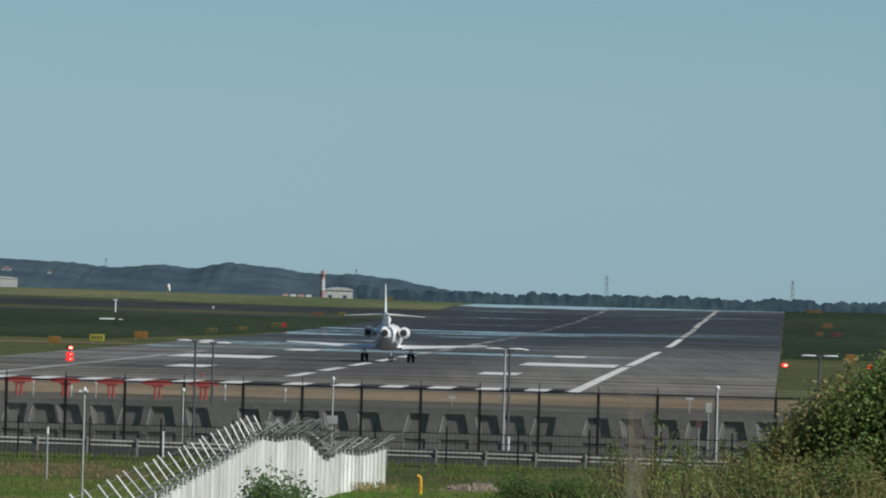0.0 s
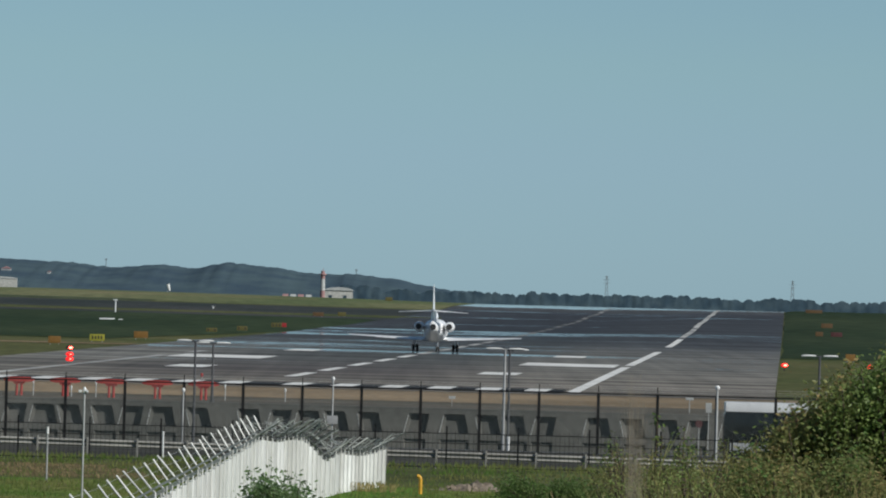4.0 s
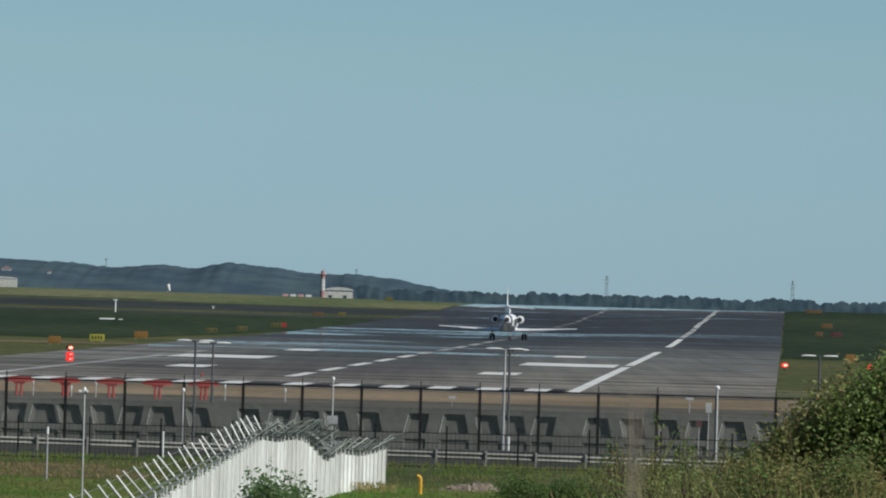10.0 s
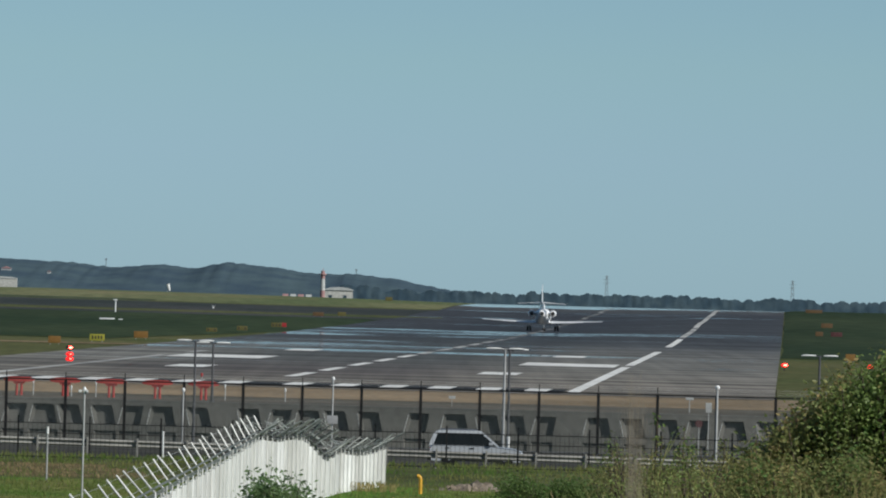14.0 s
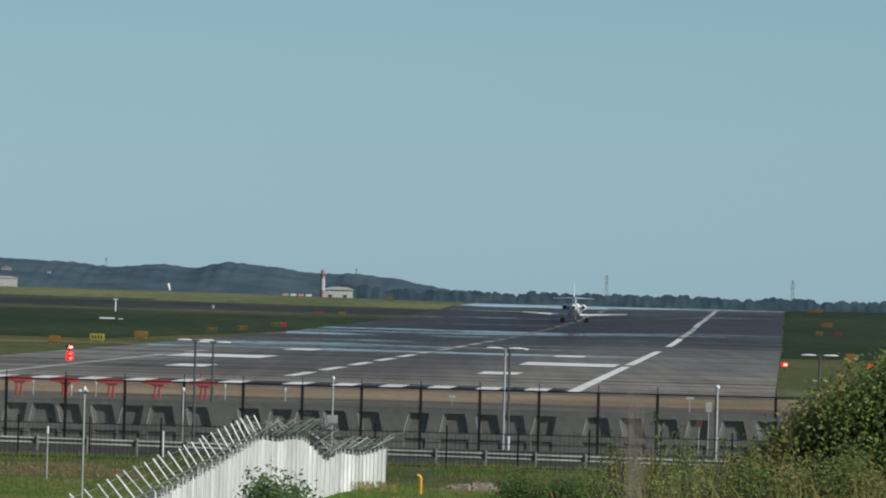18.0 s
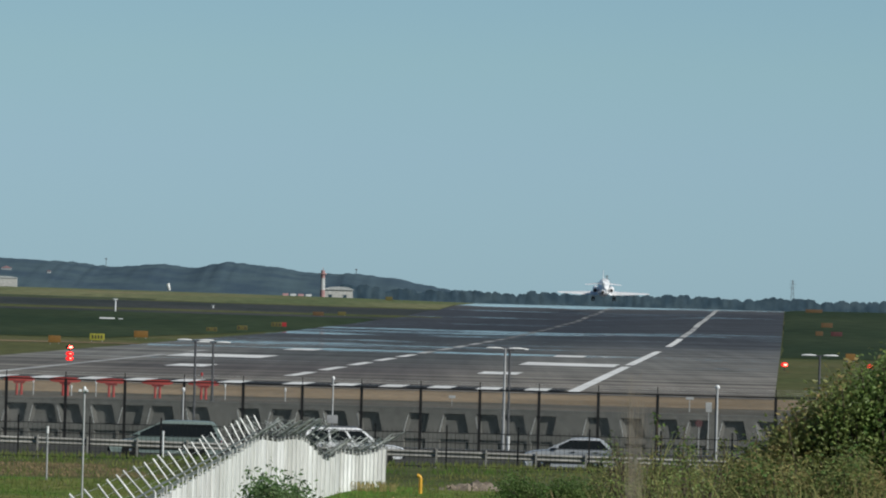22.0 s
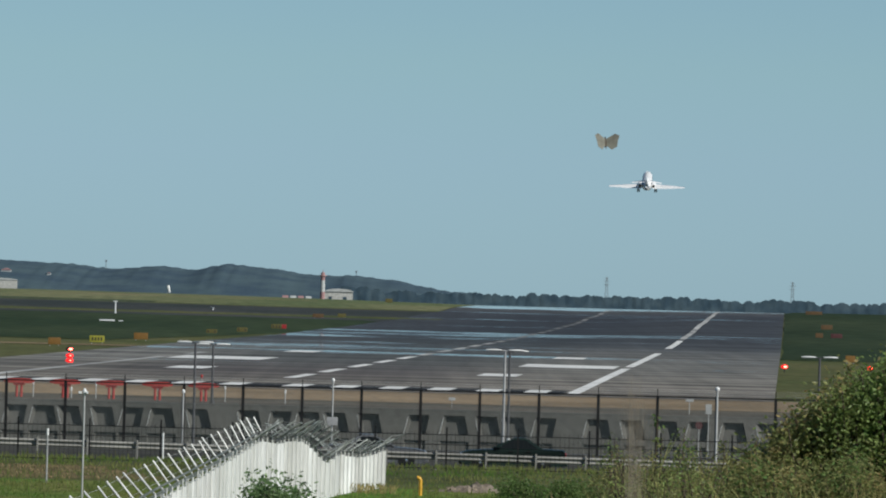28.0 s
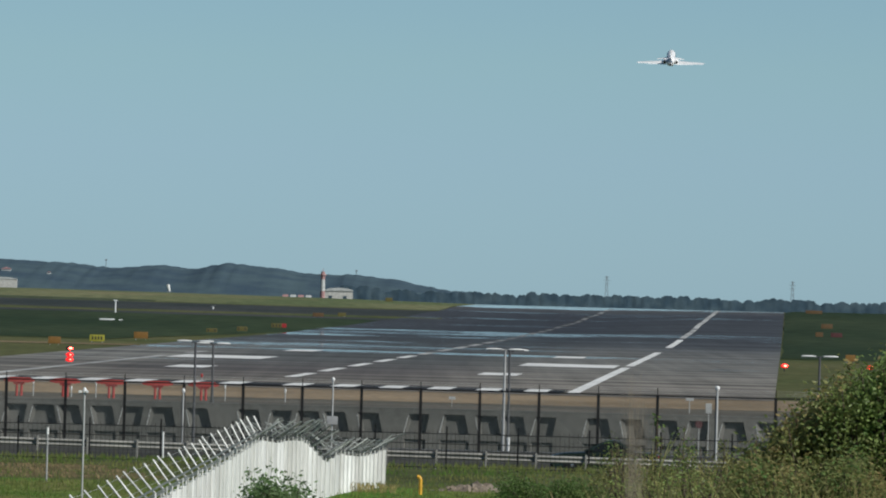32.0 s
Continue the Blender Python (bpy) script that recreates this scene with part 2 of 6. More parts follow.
    smooth = maths("ADD", maths("ADD", noise_at((0.6, 1, 1), 0.022, 8), maths("MULTIPLY", likely, 0.42)), maths("ADD", maths("ADD", maths("MULTIPLY", noise_at((0.5, 0.8, 1), 0.12, 6), 0.45), maths("MULTIPLY", noise_at((1, 0.35, 1), 0.6, 4), 0.3)), maths("MULTIPLY", noise_at((1, 0.25, 1), 7.0, 2), 0.55)))
    smooth = maths("MULTIPLY", smooth, 0.5)
    gloss = ramp_of(smooth, [(0.729, (0.9,) * 3), (0.764, (0.03,) * 3), (1.0, (0.02,) * 3)])
    l.new(gloss, p.inputs["Roughness"])
    p.inputs["Specular IOR Level"].default_value = 0.38
    return m


RUNWAY = runway_material()
PAINT = node_material("worn_white_paint", [(0.55, 0.55, 0.53), (0.78, 0.78, 0.76)], 0.75, grain=1.5, spread=0.2)
CONCRETE = node_material("grey_concrete", [(0.09, 0.09, 0.083), (0.138, 0.134, 0.123)], 0.9, grain=0.8, spread=0.15, bump=0.01)
BLACK_STEEL = node_material("black_painted_steel", [(0.012, 0.013, 0.014), (0.03, 0.03, 0.03)], 0.55, grain=4, spread=0.2)
GALVANISED = node_material("galvanised_steel", [(0.42, 0.43, 0.42), (0.58, 0.58, 0.56)], 0.5, 0.2, grain=3, spread=0.2)
RED_PAINT = node_material("orange_red_paint", [(0.34, 0.04, 0.032), (0.44, 0.06, 0.048)], 0.6, grain=2, spread=0.15)
# the air's haze over the hills is put into this blue-green
HILL = node_material("hazy_wooded_hill", [(0.052, 0.082, 0.11), (0.076, 0.115, 0.132)], 1.0, grain=0.45, spread=0.14, scale=(1, 0.4, 1.6))
POLE_GREY = node_material("grey_pole_paint", [(0.3, 0.3, 0.3), (0.45, 0.45, 0.44)], 0.5, 0.2, grain=2, spread=0.15)
POLE_DARK = node_material("dark_pole_paint", [(0.05, 0.05, 0.055), (0.1, 0.1, 0.1)], 0.55, grain=2, spread=0.2)
LAMP_WHITE = node_material("pale_lamp_housing", [(0.66, 0.67, 0.66), (0.78, 0.78, 0.77)], 0.45, grain=2, spread=0.08)
VEIL_WIRE = node_material("pale_veil_wire", [(0.165, 0.185, 0.175), (0.205, 0.225, 0.215)], 0.7, grain=3, spread=0.15)
SHEET = node_material("white_fence_sheet", [(0.46, 0.455, 0.43), (0.69, 0.69, 0.675)], 0.5, grain=2.5, spread=0.18, scale=(1, 1, 0.2), per_object=0.13)
DULL_ARM = node_material("weathered_steel_arm", [(0.16, 0.18, 0.165), (0.36, 0.37, 0.35)], 0.5, 0.2, grain=3, spread=0.3, per_object=0.4)
PALE_POLE = node_material("pale_pole_paint", [(0.36, 0.37, 0.36), (0.5, 0.5, 0.49)], 0.5, 0.1, grain=2, spread=0.15)
# white and red of far things, greyed by haze put into the colour
HAZY_WHITE = node_material("haze_greyed_white", [(0.36, 0.38, 0.38), (0.48, 0.49, 0.48)], 0.8, grain=0.6, spread=0.15)
HAZY_RED = node_material("haze_paled_red", [(0.3, 0.17, 0.17), (0.37, 0.22, 0.215)], 0.8, grain=0.6, spread=0.15)
DARK_PAD = node_material("new_dark_asphalt", [(0.02, 0.022, 0.025), (0.035, 0.037, 0.04)], 0.9, grain=0.6, spread=0.2)
FAINT_PAINT = node_material("nearly_worn_paint", [(0.09, 0.09, 0.088), (0.24, 0.24, 0.23)], 0.85, grain=0.6, spread=0.25, scale=(1, 0.2, 1))
for m in (BLACK_STEEL, HAZY_GRASS, GRASS, SHADED_GRASS, VERGE, SAND, HILL, HAZY_WOODS, DARK_PAD, CONCRETE, DARK_TAXIWAY, MID_GRASS, ROAD, PALE_ROAD, GRAVEL):
    m.node_tree.nodes["Principled BSDF"].inputs["Specular IOR Level"].default_value = 0.06

# ---- land ----
def make_land():
    ys = [-150, -60, 0, 20, 35, 50, 75, 100, 125, 150, 175, 200, 225, 250, 300, 345, 372, 400, 418, 427, 441, 446, 462, 480, 492, 505, 517, 530, 562, 570, 577, 578, 589, 600, 620, 640, 700, 1000, 1200, 1415, 1520, 1630,
          1740, 1850, 1960, 2070, 2150, 2230, 2290, 2340, 2380, 2420, 2500, 2600, 2750, 2900, 3050, 3200, 3600, 4300, 4950]
    xs = [-2500, -900, -500, -260, -200, -160, -130, -110, -90, -70, -55, -40, -30, -20, -12, -6, 0, 6, 12, 20, 30, 45, 60, 75, 90, 110, 130, 170, 250, 500, 900, 2500]
    bm = bmesh.new()
    grid = [[bm.verts.new((x, y, land(x, y) - 0.03 - (0.7 if 760 < y < 2500 and abs(x + 38.2 - 0.03414 * y - 1.7) < 25 else 0.0))) for x in xs] for y in ys]
    for a, b in zip(grid, grid[1:]):
        for i in range(len(xs) - 1):
            f = bm.faces.new((a[i], a[i + 1], b[i + 1], b[i]))
            f.smooth = True
    g = part("ground", bm, GRASS)
    return tagged(g, "wide green and straw-coloured airfield grass", "ground", kind="structure")


make_land()


def strip(name, material, corners_by_y, lift, label, category, across=8):
    """A paved or dug strip that lies on the land; corners_by_y: rows of (y, x left, x right)."""
    bm = bmesh.new()
    rows = []
    for (ya, la, ra), (yb, lb, rb) in zip(corners_by_y, corners_by_y[1:]):
        n = max(1, int((yb - ya) / 40))
        for i in range(n):
            k = i / n
            rows.append((ya + (yb - ya) * k, la + (lb - la) * k, ra + (rb - ra) * k))
    rows.append(corners_by_y[-1])
    ks = [i / across for i in range(across + 1)]
    if lift > 0.1:   # a raised sheet of grass: its edges slope down to the ground
        (ya, la, ra), (yb, lb, rb) = rows[0], rows[-1]
        rows = [rows[0], (ya + 6, la, ra)] + rows[1:-1] + [(yb - 6, lb, rb), rows[-1]]
        ks = [0, 0.006] + ks[1:-1] + [0.994, 1]
    grid = []
    for j, (y, l, r) in enumerate(rows):
        rise = [0.02 if lift > 0.1 and (j in (0, len(rows) - 1) or k in (0, 1)) else lift for k in ks]
        grid.append([bm.verts.new((l + (r - l) * k, y, land(l + (r - l) * k, y) + up)) for k, up in zip(ks, rise)])
    for a, b in zip(grid, grid[1:]):
        for i in range(len(ks) - 1):
            f = bm.faces.new((a[i], a[i + 1], b[i + 1], b[i]))
            f.smooth = True
    return tagged(part(name, bm, material), label, category, kind="structure")


strip("road_near", ROAD, [(427, -900, 900), (441, -900, 900), (446, -900, 900), (462, -900, 900), (494, -900, 900)], 0.06, "dark asphalt public road behind the guardrail", "road")
strip("road_airside", PALE_ROAD, [(497, -900, 900), (505, -900, 900), (530, -900, 900), (562, -900, 900)], 0.06, "grey asphalt service road below the concrete wall", "road")
strip("verge", VERGE, [(255, -60, 60), (426, -60, 60)], 0.015, "patchy green roadside grass with dry stalks", "grass", 12)
strip("wall_strip", GRAVEL, [(579, -200, 200), (600, -200, 200), (640, -200, 200), (664, -200, 200)], 0.012, "grey gravelled strip along the top of the wall", "ground", 4)
strip("sandy_strip", SAND, [(665, -200, 200), (729, -200, 200)], 0.012, "bare sandy strip before the runway's end", "ground", 4)
runway_rows = [(v, rw(-34, v)[0], rw(37.4, v)[0]) for v in (725, 900, 1200, 1415, 1700, 2000, 2300, 2450, 2700)]
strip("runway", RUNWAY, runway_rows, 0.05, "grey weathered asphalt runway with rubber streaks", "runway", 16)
strip("meadow_west", SHADED_GRASS, [(1230, -400, -36 - 4), (1500, -400, -21), (1799, -400, rw(-34.4, 1799)[0])], 0.2, "airfield grass, darkened in colour as under cloud shade", "grass", 12)
strip("meadow_east", SHADED_GRASS, [(1180, rw(37.6, 1180)[0], 400), (2330, rw(37.6, 2330)[0], 400)], 0.25, "airfield grass, darkened in colour as under cloud shade", "grass", 6)


strip("meadow_north", MID_GRASS, [(2098, -400, -60), (2140, -400, -60)], 0.15, "darker green grass beyond the taxiway", "grass", 12)
strip("meadow_far", HAZY_GRASS, [(2098, -59.8, rw(-34.6, 2098)[0]), (2140, -59.8, rw(-34.6, 2140)[0])], 0.03, "mown grass at the airfield's far end, paled by haze in its colour", "grass", 12)
strip("meadow_crest", HAZY_GRASS, [(2141, -400, rw(-34.6, 2141)[0]), (2302, -400, rw(-34.6, 2302)[0]), (2420, -400, rw(-34.6, 2420)[0]), (2900, -400, 20)], 0.03, "grass before the hills, paled by haze in its colour", "grass", 12)
strip("field_track", SAND, [(1128, -90, rw(-34.6, 1128)[0]), (1141, -90, rw(-34.6, 1141)[0])], 0.03, "pale sandy track beside the runway", "track", 4)
strip("far_track", SAND, [(2290, -80, -28), (2300, -80, -28)], 0.05, "pale sandy track across the far grass", "track", 6)
strip("taxiway", DARK_TAXIWAY, [(1800, -400, rw(-33.9, 1800)[0]), (2096, -400, rw(-33.9, 2096)[0])], 0.04, "dark asphalt taxiway that joins the runway", "taxiway", 12)


def painted_mark(name, u0, u1, v0, v1, label, material=PAINT, lift=0.075):
    bm = bmesh.new()
    n = max(1, int((v1 - v0) / 30))
    grid = []
    for i in range(n + 1):
        v = v0 + (v1 - v0) * i / n
        pair = []
        for u in (u0, u1):
            x, y = rw(u, v)
            pair.append(bm.verts.new((x, y, land(x, y) + lift)))
        grid.append(pair)
    for a, b in zip(grid, grid[1:]):
        bm.faces.new((a[0], a[1], b[1], b[0]))
    return tagged(part(name, bm, material), label, "runway marking", "runway markings", kind="structure")


for v0, v1 in ((738, 985), (1005, 1230), (1330, 1480), (1500, 1700), (1715, 2290)):
    painted_mark("edge_line", 22.2, 23.1, v0, v1, "faded white side line of the runway", PAINT if v0 < 1400 else WORN_PAINT)
for v0, v1 in ((738, 990), (1030, 1060)):
    painted_mark("edge_line", -23.1, -22.1, v0, v1, "faded white side line of the runway", WORN_PAINT)
painted_mark("threshold_pad", -23.0, 21.9, 732, 764, "strip of newer dark asphalt under the threshold stripes", DARK_PAD, 0.062)
for i in range(6):
    for u in (2.1 + 3.55 * i, -2.6 - 3.5 * i):
        painted_mark("threshold_stripe", u - 0.85, u + 0.85, 733, 761, "white painted threshold stripe")
for i in range(26):
    painted_mark("centre_stripe", -1.75, -0.75, 806 + i * 57.5, 844 + i * 57.5, "white painted centre line stripe", PAINT if i < 5 else WORN_PAINT if i < 10 else FAINT_PAINT)
for side in (-1, 1):
    for u0, u1, v0, v1 in ((11.7, 15.1, 868, 892), (12.4, 21.6, 975, 1012), (12.9, 16.2, 1095, 1120)):
        painted_mark("touchdown_mark", min(side * u0, side * u1), max(side * u0, side * u1), v0, v1, "white painted touchdown block")


# ---- hills and woods beyond ----
def make_hills():
    crest = [(-330, 12.0), (-260, 14.2), (-220.8, 13.6), (-205, 13.5), (-178.9, 12.6), (-152.6, 10.7), (-131.7, 12.5), (-116, 11.1), (-104, 13.4), (-100.4, 14.7), (-97, 13.9), (-79.4, 12.6),
             (-63.6, 10.4), (-50, 9.9), (-42.6, 10.4), (-21.6, 8.6), (-8.5, 6.0), (4.7, 4.0), (23, 2.5), (60, 0)]
    bm = bmesh.new()
    cols = []
    x = -330.0
    while x <= 60:
        top = sum(lerp_table(x + d, crest) for d in (-1.5, 0, 1.5)) / 3 + 0.5 * noise.noise((x * 0.35, 0, 0)) + 0.3 * noise.noise((x * 1.3, 3, 0))
        col = []
        for j in range(9):
            k = j / 8
            y = 4350 + 400 * k
            h = -4 + (top + 4) * math.sin(k * math.pi / 2) + (0.12 * noise.noise((x * 0.12, k * 6, 7)) if 0 < j < 8 else 0)
            col.append(bm.verts.new((x, y, h)))
        col.append(bm.verts.new((x, 4930, -4)))
        cols.append(col)
        x += 1.6
    for a, b in zip(cols, cols[1:]):
        for i in range(len(a) - 1):
            f = bm.faces.new((a[i], b[i], b[i + 1], a[i + 1]))
            f.smooth = True
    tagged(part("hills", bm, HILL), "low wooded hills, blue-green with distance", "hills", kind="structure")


make_hills()


def make_far_woods():
    """A belt of close-set crowns beyond the runway's crest, thinning out towards the hills."""
    rng = random.Random(5)
    crowns = []

    def row_of_trees(x0, x1, top_of, gap):
        x = x0
        while x < x1:
            r = rng.uniform(0.7, 2.8)
            crowns.append((x, top_of(x) - r + rng.uniform(-1.3, 0.5), r))
            x += gap * rng.uniform(0.4, 1.2)

    row_of_trees(0, 195, lambda x: 4.9 + 0.7 * noise.noise((x * 0.05, 1.5, 0)) + 0.6 * noise.noise((x * 0.22, 0.5, 0)) + (0.7 if 108 < x < 124 else 0) - max(0, 20 - x) * 0.05 - (0.7 if 21 < x < 25 else 0), 1.2)
    row_of_trees(-33, -21, lambda x: 6.3 - 0.1 * abs(x + 29), 1.3)
    row_of_trees(-22, 2, lambda x: 4.7 + 0.4 * noise.noise((x * 0.3, 2, 0)), 1.5)
    bm = bmesh.new()
    cols = []
    x = -34.0
    while x < 192:
        top = -2.0
        for cx, cz, r in crowns:
            if abs(x - cx) < r:
                top = max(top, cz + math.sqrt(r * r - (x - cx) ** 2))
        top += 0.22 * noise.noise((x * 2.2, 9, 0)) + 0.15 * noise.noise((x * 6.0, 2, 0))
        col = []
        for k in (0, 0.3, 0.55, 0.75, 0.9, 1.0):
            z = -3.5 + (top + 3.5) * k
            col.append(bm.verts.new((x, 3384 + 0.35 * noise.noise((x * 0.45, z * 0.5, 5)) + k * 0.8, z)))
        col.append(bm.verts.new((x, 3440, -3.5)))
        cols.append(col)
        x += 0.3
    for a, b in zip(cols, cols[1:]):
        for i in range(len(a) - 1):
            f = bm.faces.new((a[i], b[i], b[i + 1], a[i + 1]))
            f.smooth = True
    tagged(part("far_woods", bm, HAZY_WOODS), "belt of distant trees beyond the runway, haze-blue in colour", "trees", kind="stuff")


make_far_woods()

# ---- the jet ----
JET_WHITE = node_material("white_aircraft_paint", [(0.79, 0.79, 0.79), (0.85, 0.85, 0.85)], 0.28, grain=0.6, spread=0.05)
JET_GREY = node_material("bare_aluminium", [(0.5, 0.5, 0.5), (0.62, 0.62, 0.62)], 0.35, 0.8, grain=2, spread=0.1)
DARK_METAL = node_material("sooty_metal", [(0.014, 0.014, 0.015), (0.03, 0.03, 0.03)], 0.6, 0.0, grain=3)
TYRE = node_material("tyre_rubber", [(0.015, 0.015, 0.015), (0.03, 0.03, 0.03)], 0.85, grain=6)
CABIN_GLASS = node_material("tinted_cabin_glass", [(0.012, 0.015, 0.018), (0.02, 0.024, 0.028)], 0.08, grain=1, spread=0.05)


def aerofoil(x, y, z, chord, thick, n=12, set_angle=0.0):
    """A wing section: leading edge forward (+y), upright thickness."""
    out = []
    for i in range(n):
        a = 2 * math.pi * i / n
        cx = 0.5 + 0.5 * math.cos(a)
        h = thick * chord * math.sin(a) * (0.35 + 0.65 * cx) * 0.62
        out.append((x, y + chord * (cx - 0.5), z + h + set_angle * chord * (cx - 0.5)))
    return out


def make_jet():
    jet = thing("trijet", pose(0, 975, 0), "white three-engined business jet with tinted windows, rolling and climbing", "airplane")
    bm = bmesh.new()   # fuselage: nose at +y, tail at -y; wheels at z = 0, main gear at y = 0
    rows = [(9.9, 2.15, 0.03, 0.03), (9.6, 2.18, 0.28, 0.26), (8.8, 2.28, 0.62, 0.58), (7.6, 2.42, 0.95, 0.95), (6.0, 2.4, 1.22, 1.24), (3.0, 2.35, 1.25, 1.25), (0.0, 2.35, 1.25, 1.25),
            (-3.0, 2.35, 1.25, 1.25), (-4.6, 2.45, 1.15, 1.12), (-6.2, 2.6, 0.95, 0.92), (-7.8, 2.74, 0.64, 0.62), (-9.2, 2.8, 0.4, 0.4)]
    add_loft(bm, [ring(0, y, z, rx, rz, 28, 2.0 if y > -3 else 2.6 if y > -8 else 2.2) for y, z, rx, rz in rows])
    body = part("fuselage", bm, JET_WHITE, jet)
    bm = bmesh.new()
    add_loft(bm, [ring(0, -9.1, 2.8, 0.36, 0.36, 16), ring(0, -9.5, 2.82, 0.3, 0.3, 16)])
    part("tail_nozzle", bm, DARK_METAL, body)
    bm = bmesh.new()
    add_loft(bm, [ring(0, -3.0, 4.05, 0.36, 0.34, 16), ring(0, -4.2, 4.05, 0.4, 0.46, 16), ring(0, -6.2, 3.7, 0.34, 0.55, 16), ring(0, -8.6, 3.15, 0.3, 0.3, 16)])
    part("centre_intake", bm, JET_WHITE, body)
    for side in (-1, 1):
        bm = bmesh.new()
        add_loft(bm, [aerofoil(side * 0.6, 0.5, 1.42, 4.9, 0.1, 12, 0.015), aerofoil(side * 3.2, -0.4, 1.5, 3.1, 0.095, 12, 0.015), aerofoil(side * 9.45, -2.45, 1.75, 1.35, 0.09, 12, 0.015), aerofoil(side * 9.66, -2.55, 1.77, 0.7, 0.08, 12, 0.015)])
        wing = part("wing", bm, JET_WHITE, jet)
        bm = bmesh.new()
        add_loft(bm, [aerofoil(side * 1.4, -2.2, 1.34, 0.8, 0.1, 12, 0.12), aerofoil(side * 6.6, -2.8, 1.58, 0.55, 0.1, 12, 0.12)])
        part("flap", bm, JET_WHITE, wing, "lowered trailing flap")
        bm = bmesh.new()
        add_loft(bm, [aerofoil(side * 6.7, -2.72, 1.62, 0.55, 0.12, 12, 0.05), aerofoil(side * 9.2, -3.0, 1.72, 0.42, 0.12, 12, 0.05)])
        part("aileron", bm, JET_WHITE, wing)
        bm = bmesh.new()
        add_loft(bm, [aerofoil(0, -8.0, 4.62, 2.3, 0.09), aerofoil(side * 3.8, -9.35, 4.42, 0.95, 0.08)])
        part("tailplane", bm, JET_WHITE, jet)
        bm = bmesh.new()
        add_loft(bm, [ring(side * 1.7, -2.9, 2.84, 0.38, 0.38, 20), ring(side * 1.7, -3.05, 2.84, 0.5, 0.5, 20), ring(side * 1.7, -4.4, 2.84, 0.57, 0.57, 20), ring(side * 1.7, -5.9, 2.84, 0.52, 0.52, 20),
                      ring(side * 1.7, -6.3, 2.84, 0.43, 0.43, 20)])
        nac = part("engine_nacelle", bm, JET_WHITE, jet)
        bm = bmesh.new()
        add_loft(bm, [ring(side * 1.7, -6.29, 2.84, 0.34, 0.34, 16), ring(side * 1.7, -6.6, 2.84, 0.29, 0.29, 16)])
        part("exhaust", bm, DARK_METAL, nac)
        bm = bmesh.new()
        add_loft(bm, [ring(side * 1.7, -2.86, 2.84, 0.4, 0.4, 16), ring(side * 1.7, -2.95, 2.84, 0.44, 0.44, 16)])
        part("intake_fan", bm, DARK_METAL, nac)
        bm = bmesh.new()
        add_loft(bm, [aerofoil(side * 0.9, -4.5, 2.85, 2.2, 0.12), aerofoil(side * 1.4, -4.5, 2.95, 2.2, 0.12)])
        part("pylon", bm, JET_WHITE, nac)
        for i in range(6):
            bm = bmesh.new()
            add_loft(bm, [[(side * (1.19 + 0.05 * (j == 1)), 4.6 - i * 1.1 + 0.2 * math.cos(a), 2.72 + 0.26 * math.sin(a)) for a in [math.pi * q / 5 for q in range(10)]] for j in (0, 1)])
            part("cabin_window", bm, CABIN_GLASS, body)
    bm = bmesh.new()
    def fin_ring(y, z, chord, thick):
        return [(px, py, z) for px, py in ((-thick, y), (-thick * 0.6, y + chord * 0.3), (0, y + chord * 0.5), (thick * 0.6, y + chord * 0.3), (thick, y), (0, y - chord * 0.5))]
    add_loft(bm, [fin_ring(-6.2, 3.5, 4.0, 0.36), fin_ring(-7.4, 4.6, 3.2, 0.24), fin_ring(-7.7, 4.85, 2.8, 0.11), fin_ring(-9.2, 7.3, 1.5, 0.055), fin_ring(-9.3, 7.5, 1.2, 0.05)])
    fin = part("fin", bm, JET_WHITE, jet)
    bm = bmesh.new()
    add_loft(bm, [ring(0, -8.2, 4.65, 0.18, 0.2, 10), ring(0, -9.4, 4.6, 0.16, 0.18, 10), ring(0, -9.9, 4.58, 0.04, 0.05, 10)])
    part("tail_bullet", bm, JET_GREY, fin)
    bm = bmesh.new()
    add_box(bm, -0.9, 0.9, 8.15, 8.6, 2.55, 2.78, bevel=0.05)
    part("windscreen", bm, CABIN_GLASS, body)
    legs = []
    for name, x, y, r in (("main_gear", -2.22, 0.0, 0.43), ("main_gear", 2.22, 0.0, 0.43), ("nose_gear", 0.0, 7.4, 0.28)):
        top = 1.55
        bm = bmesh.new()
        add_rod(bm, (0, 0, 0), (0, 0, r - top), 0.1, 0.08, 10)
        add_rod(bm, (0, 0.35, -0.1), (0, 0, -top + r + 0.25), 0.04, n=6)
        leg = part(name, bm, JET_GREY, jet, place=pose(x, y, top))
        for dx in (-0.22, 0.22) if r > 0.3 else (-0.13, 0.13):
            bm = bmesh.new()
            w = 0.13 if r > 0.3 else 0.08
            add_loft(bm, [[(dx + s * w * q, r * g * math.cos(2 * math.pi * i / 18), r - top + r * g * math.sin(2 * math.pi * i / 18)) for i in range(18)] for s, q, g in ((-1, 0.9, 0.75), (-1, 1, 0.92), (0, 0, 1), (1, 1, 0.92), (1, 0.9, 0.75))])
            part("wheel", bm, TYRE, leg)
        bm = bmesh.new()
        add_box(bm, -0.02, 0.02, -0.5, 0.5, -0.75, -0.05)
        if r > 0.3:
            part("gear_door", bm, JET_WHITE, leg, place=pose(0.28 if x > 0 else -0.28, 0, 0))
        else:
            bm.free()
        legs.append((leg, x, y, top))
    return jet, legs


JET, JET_LEGS = make_jet()

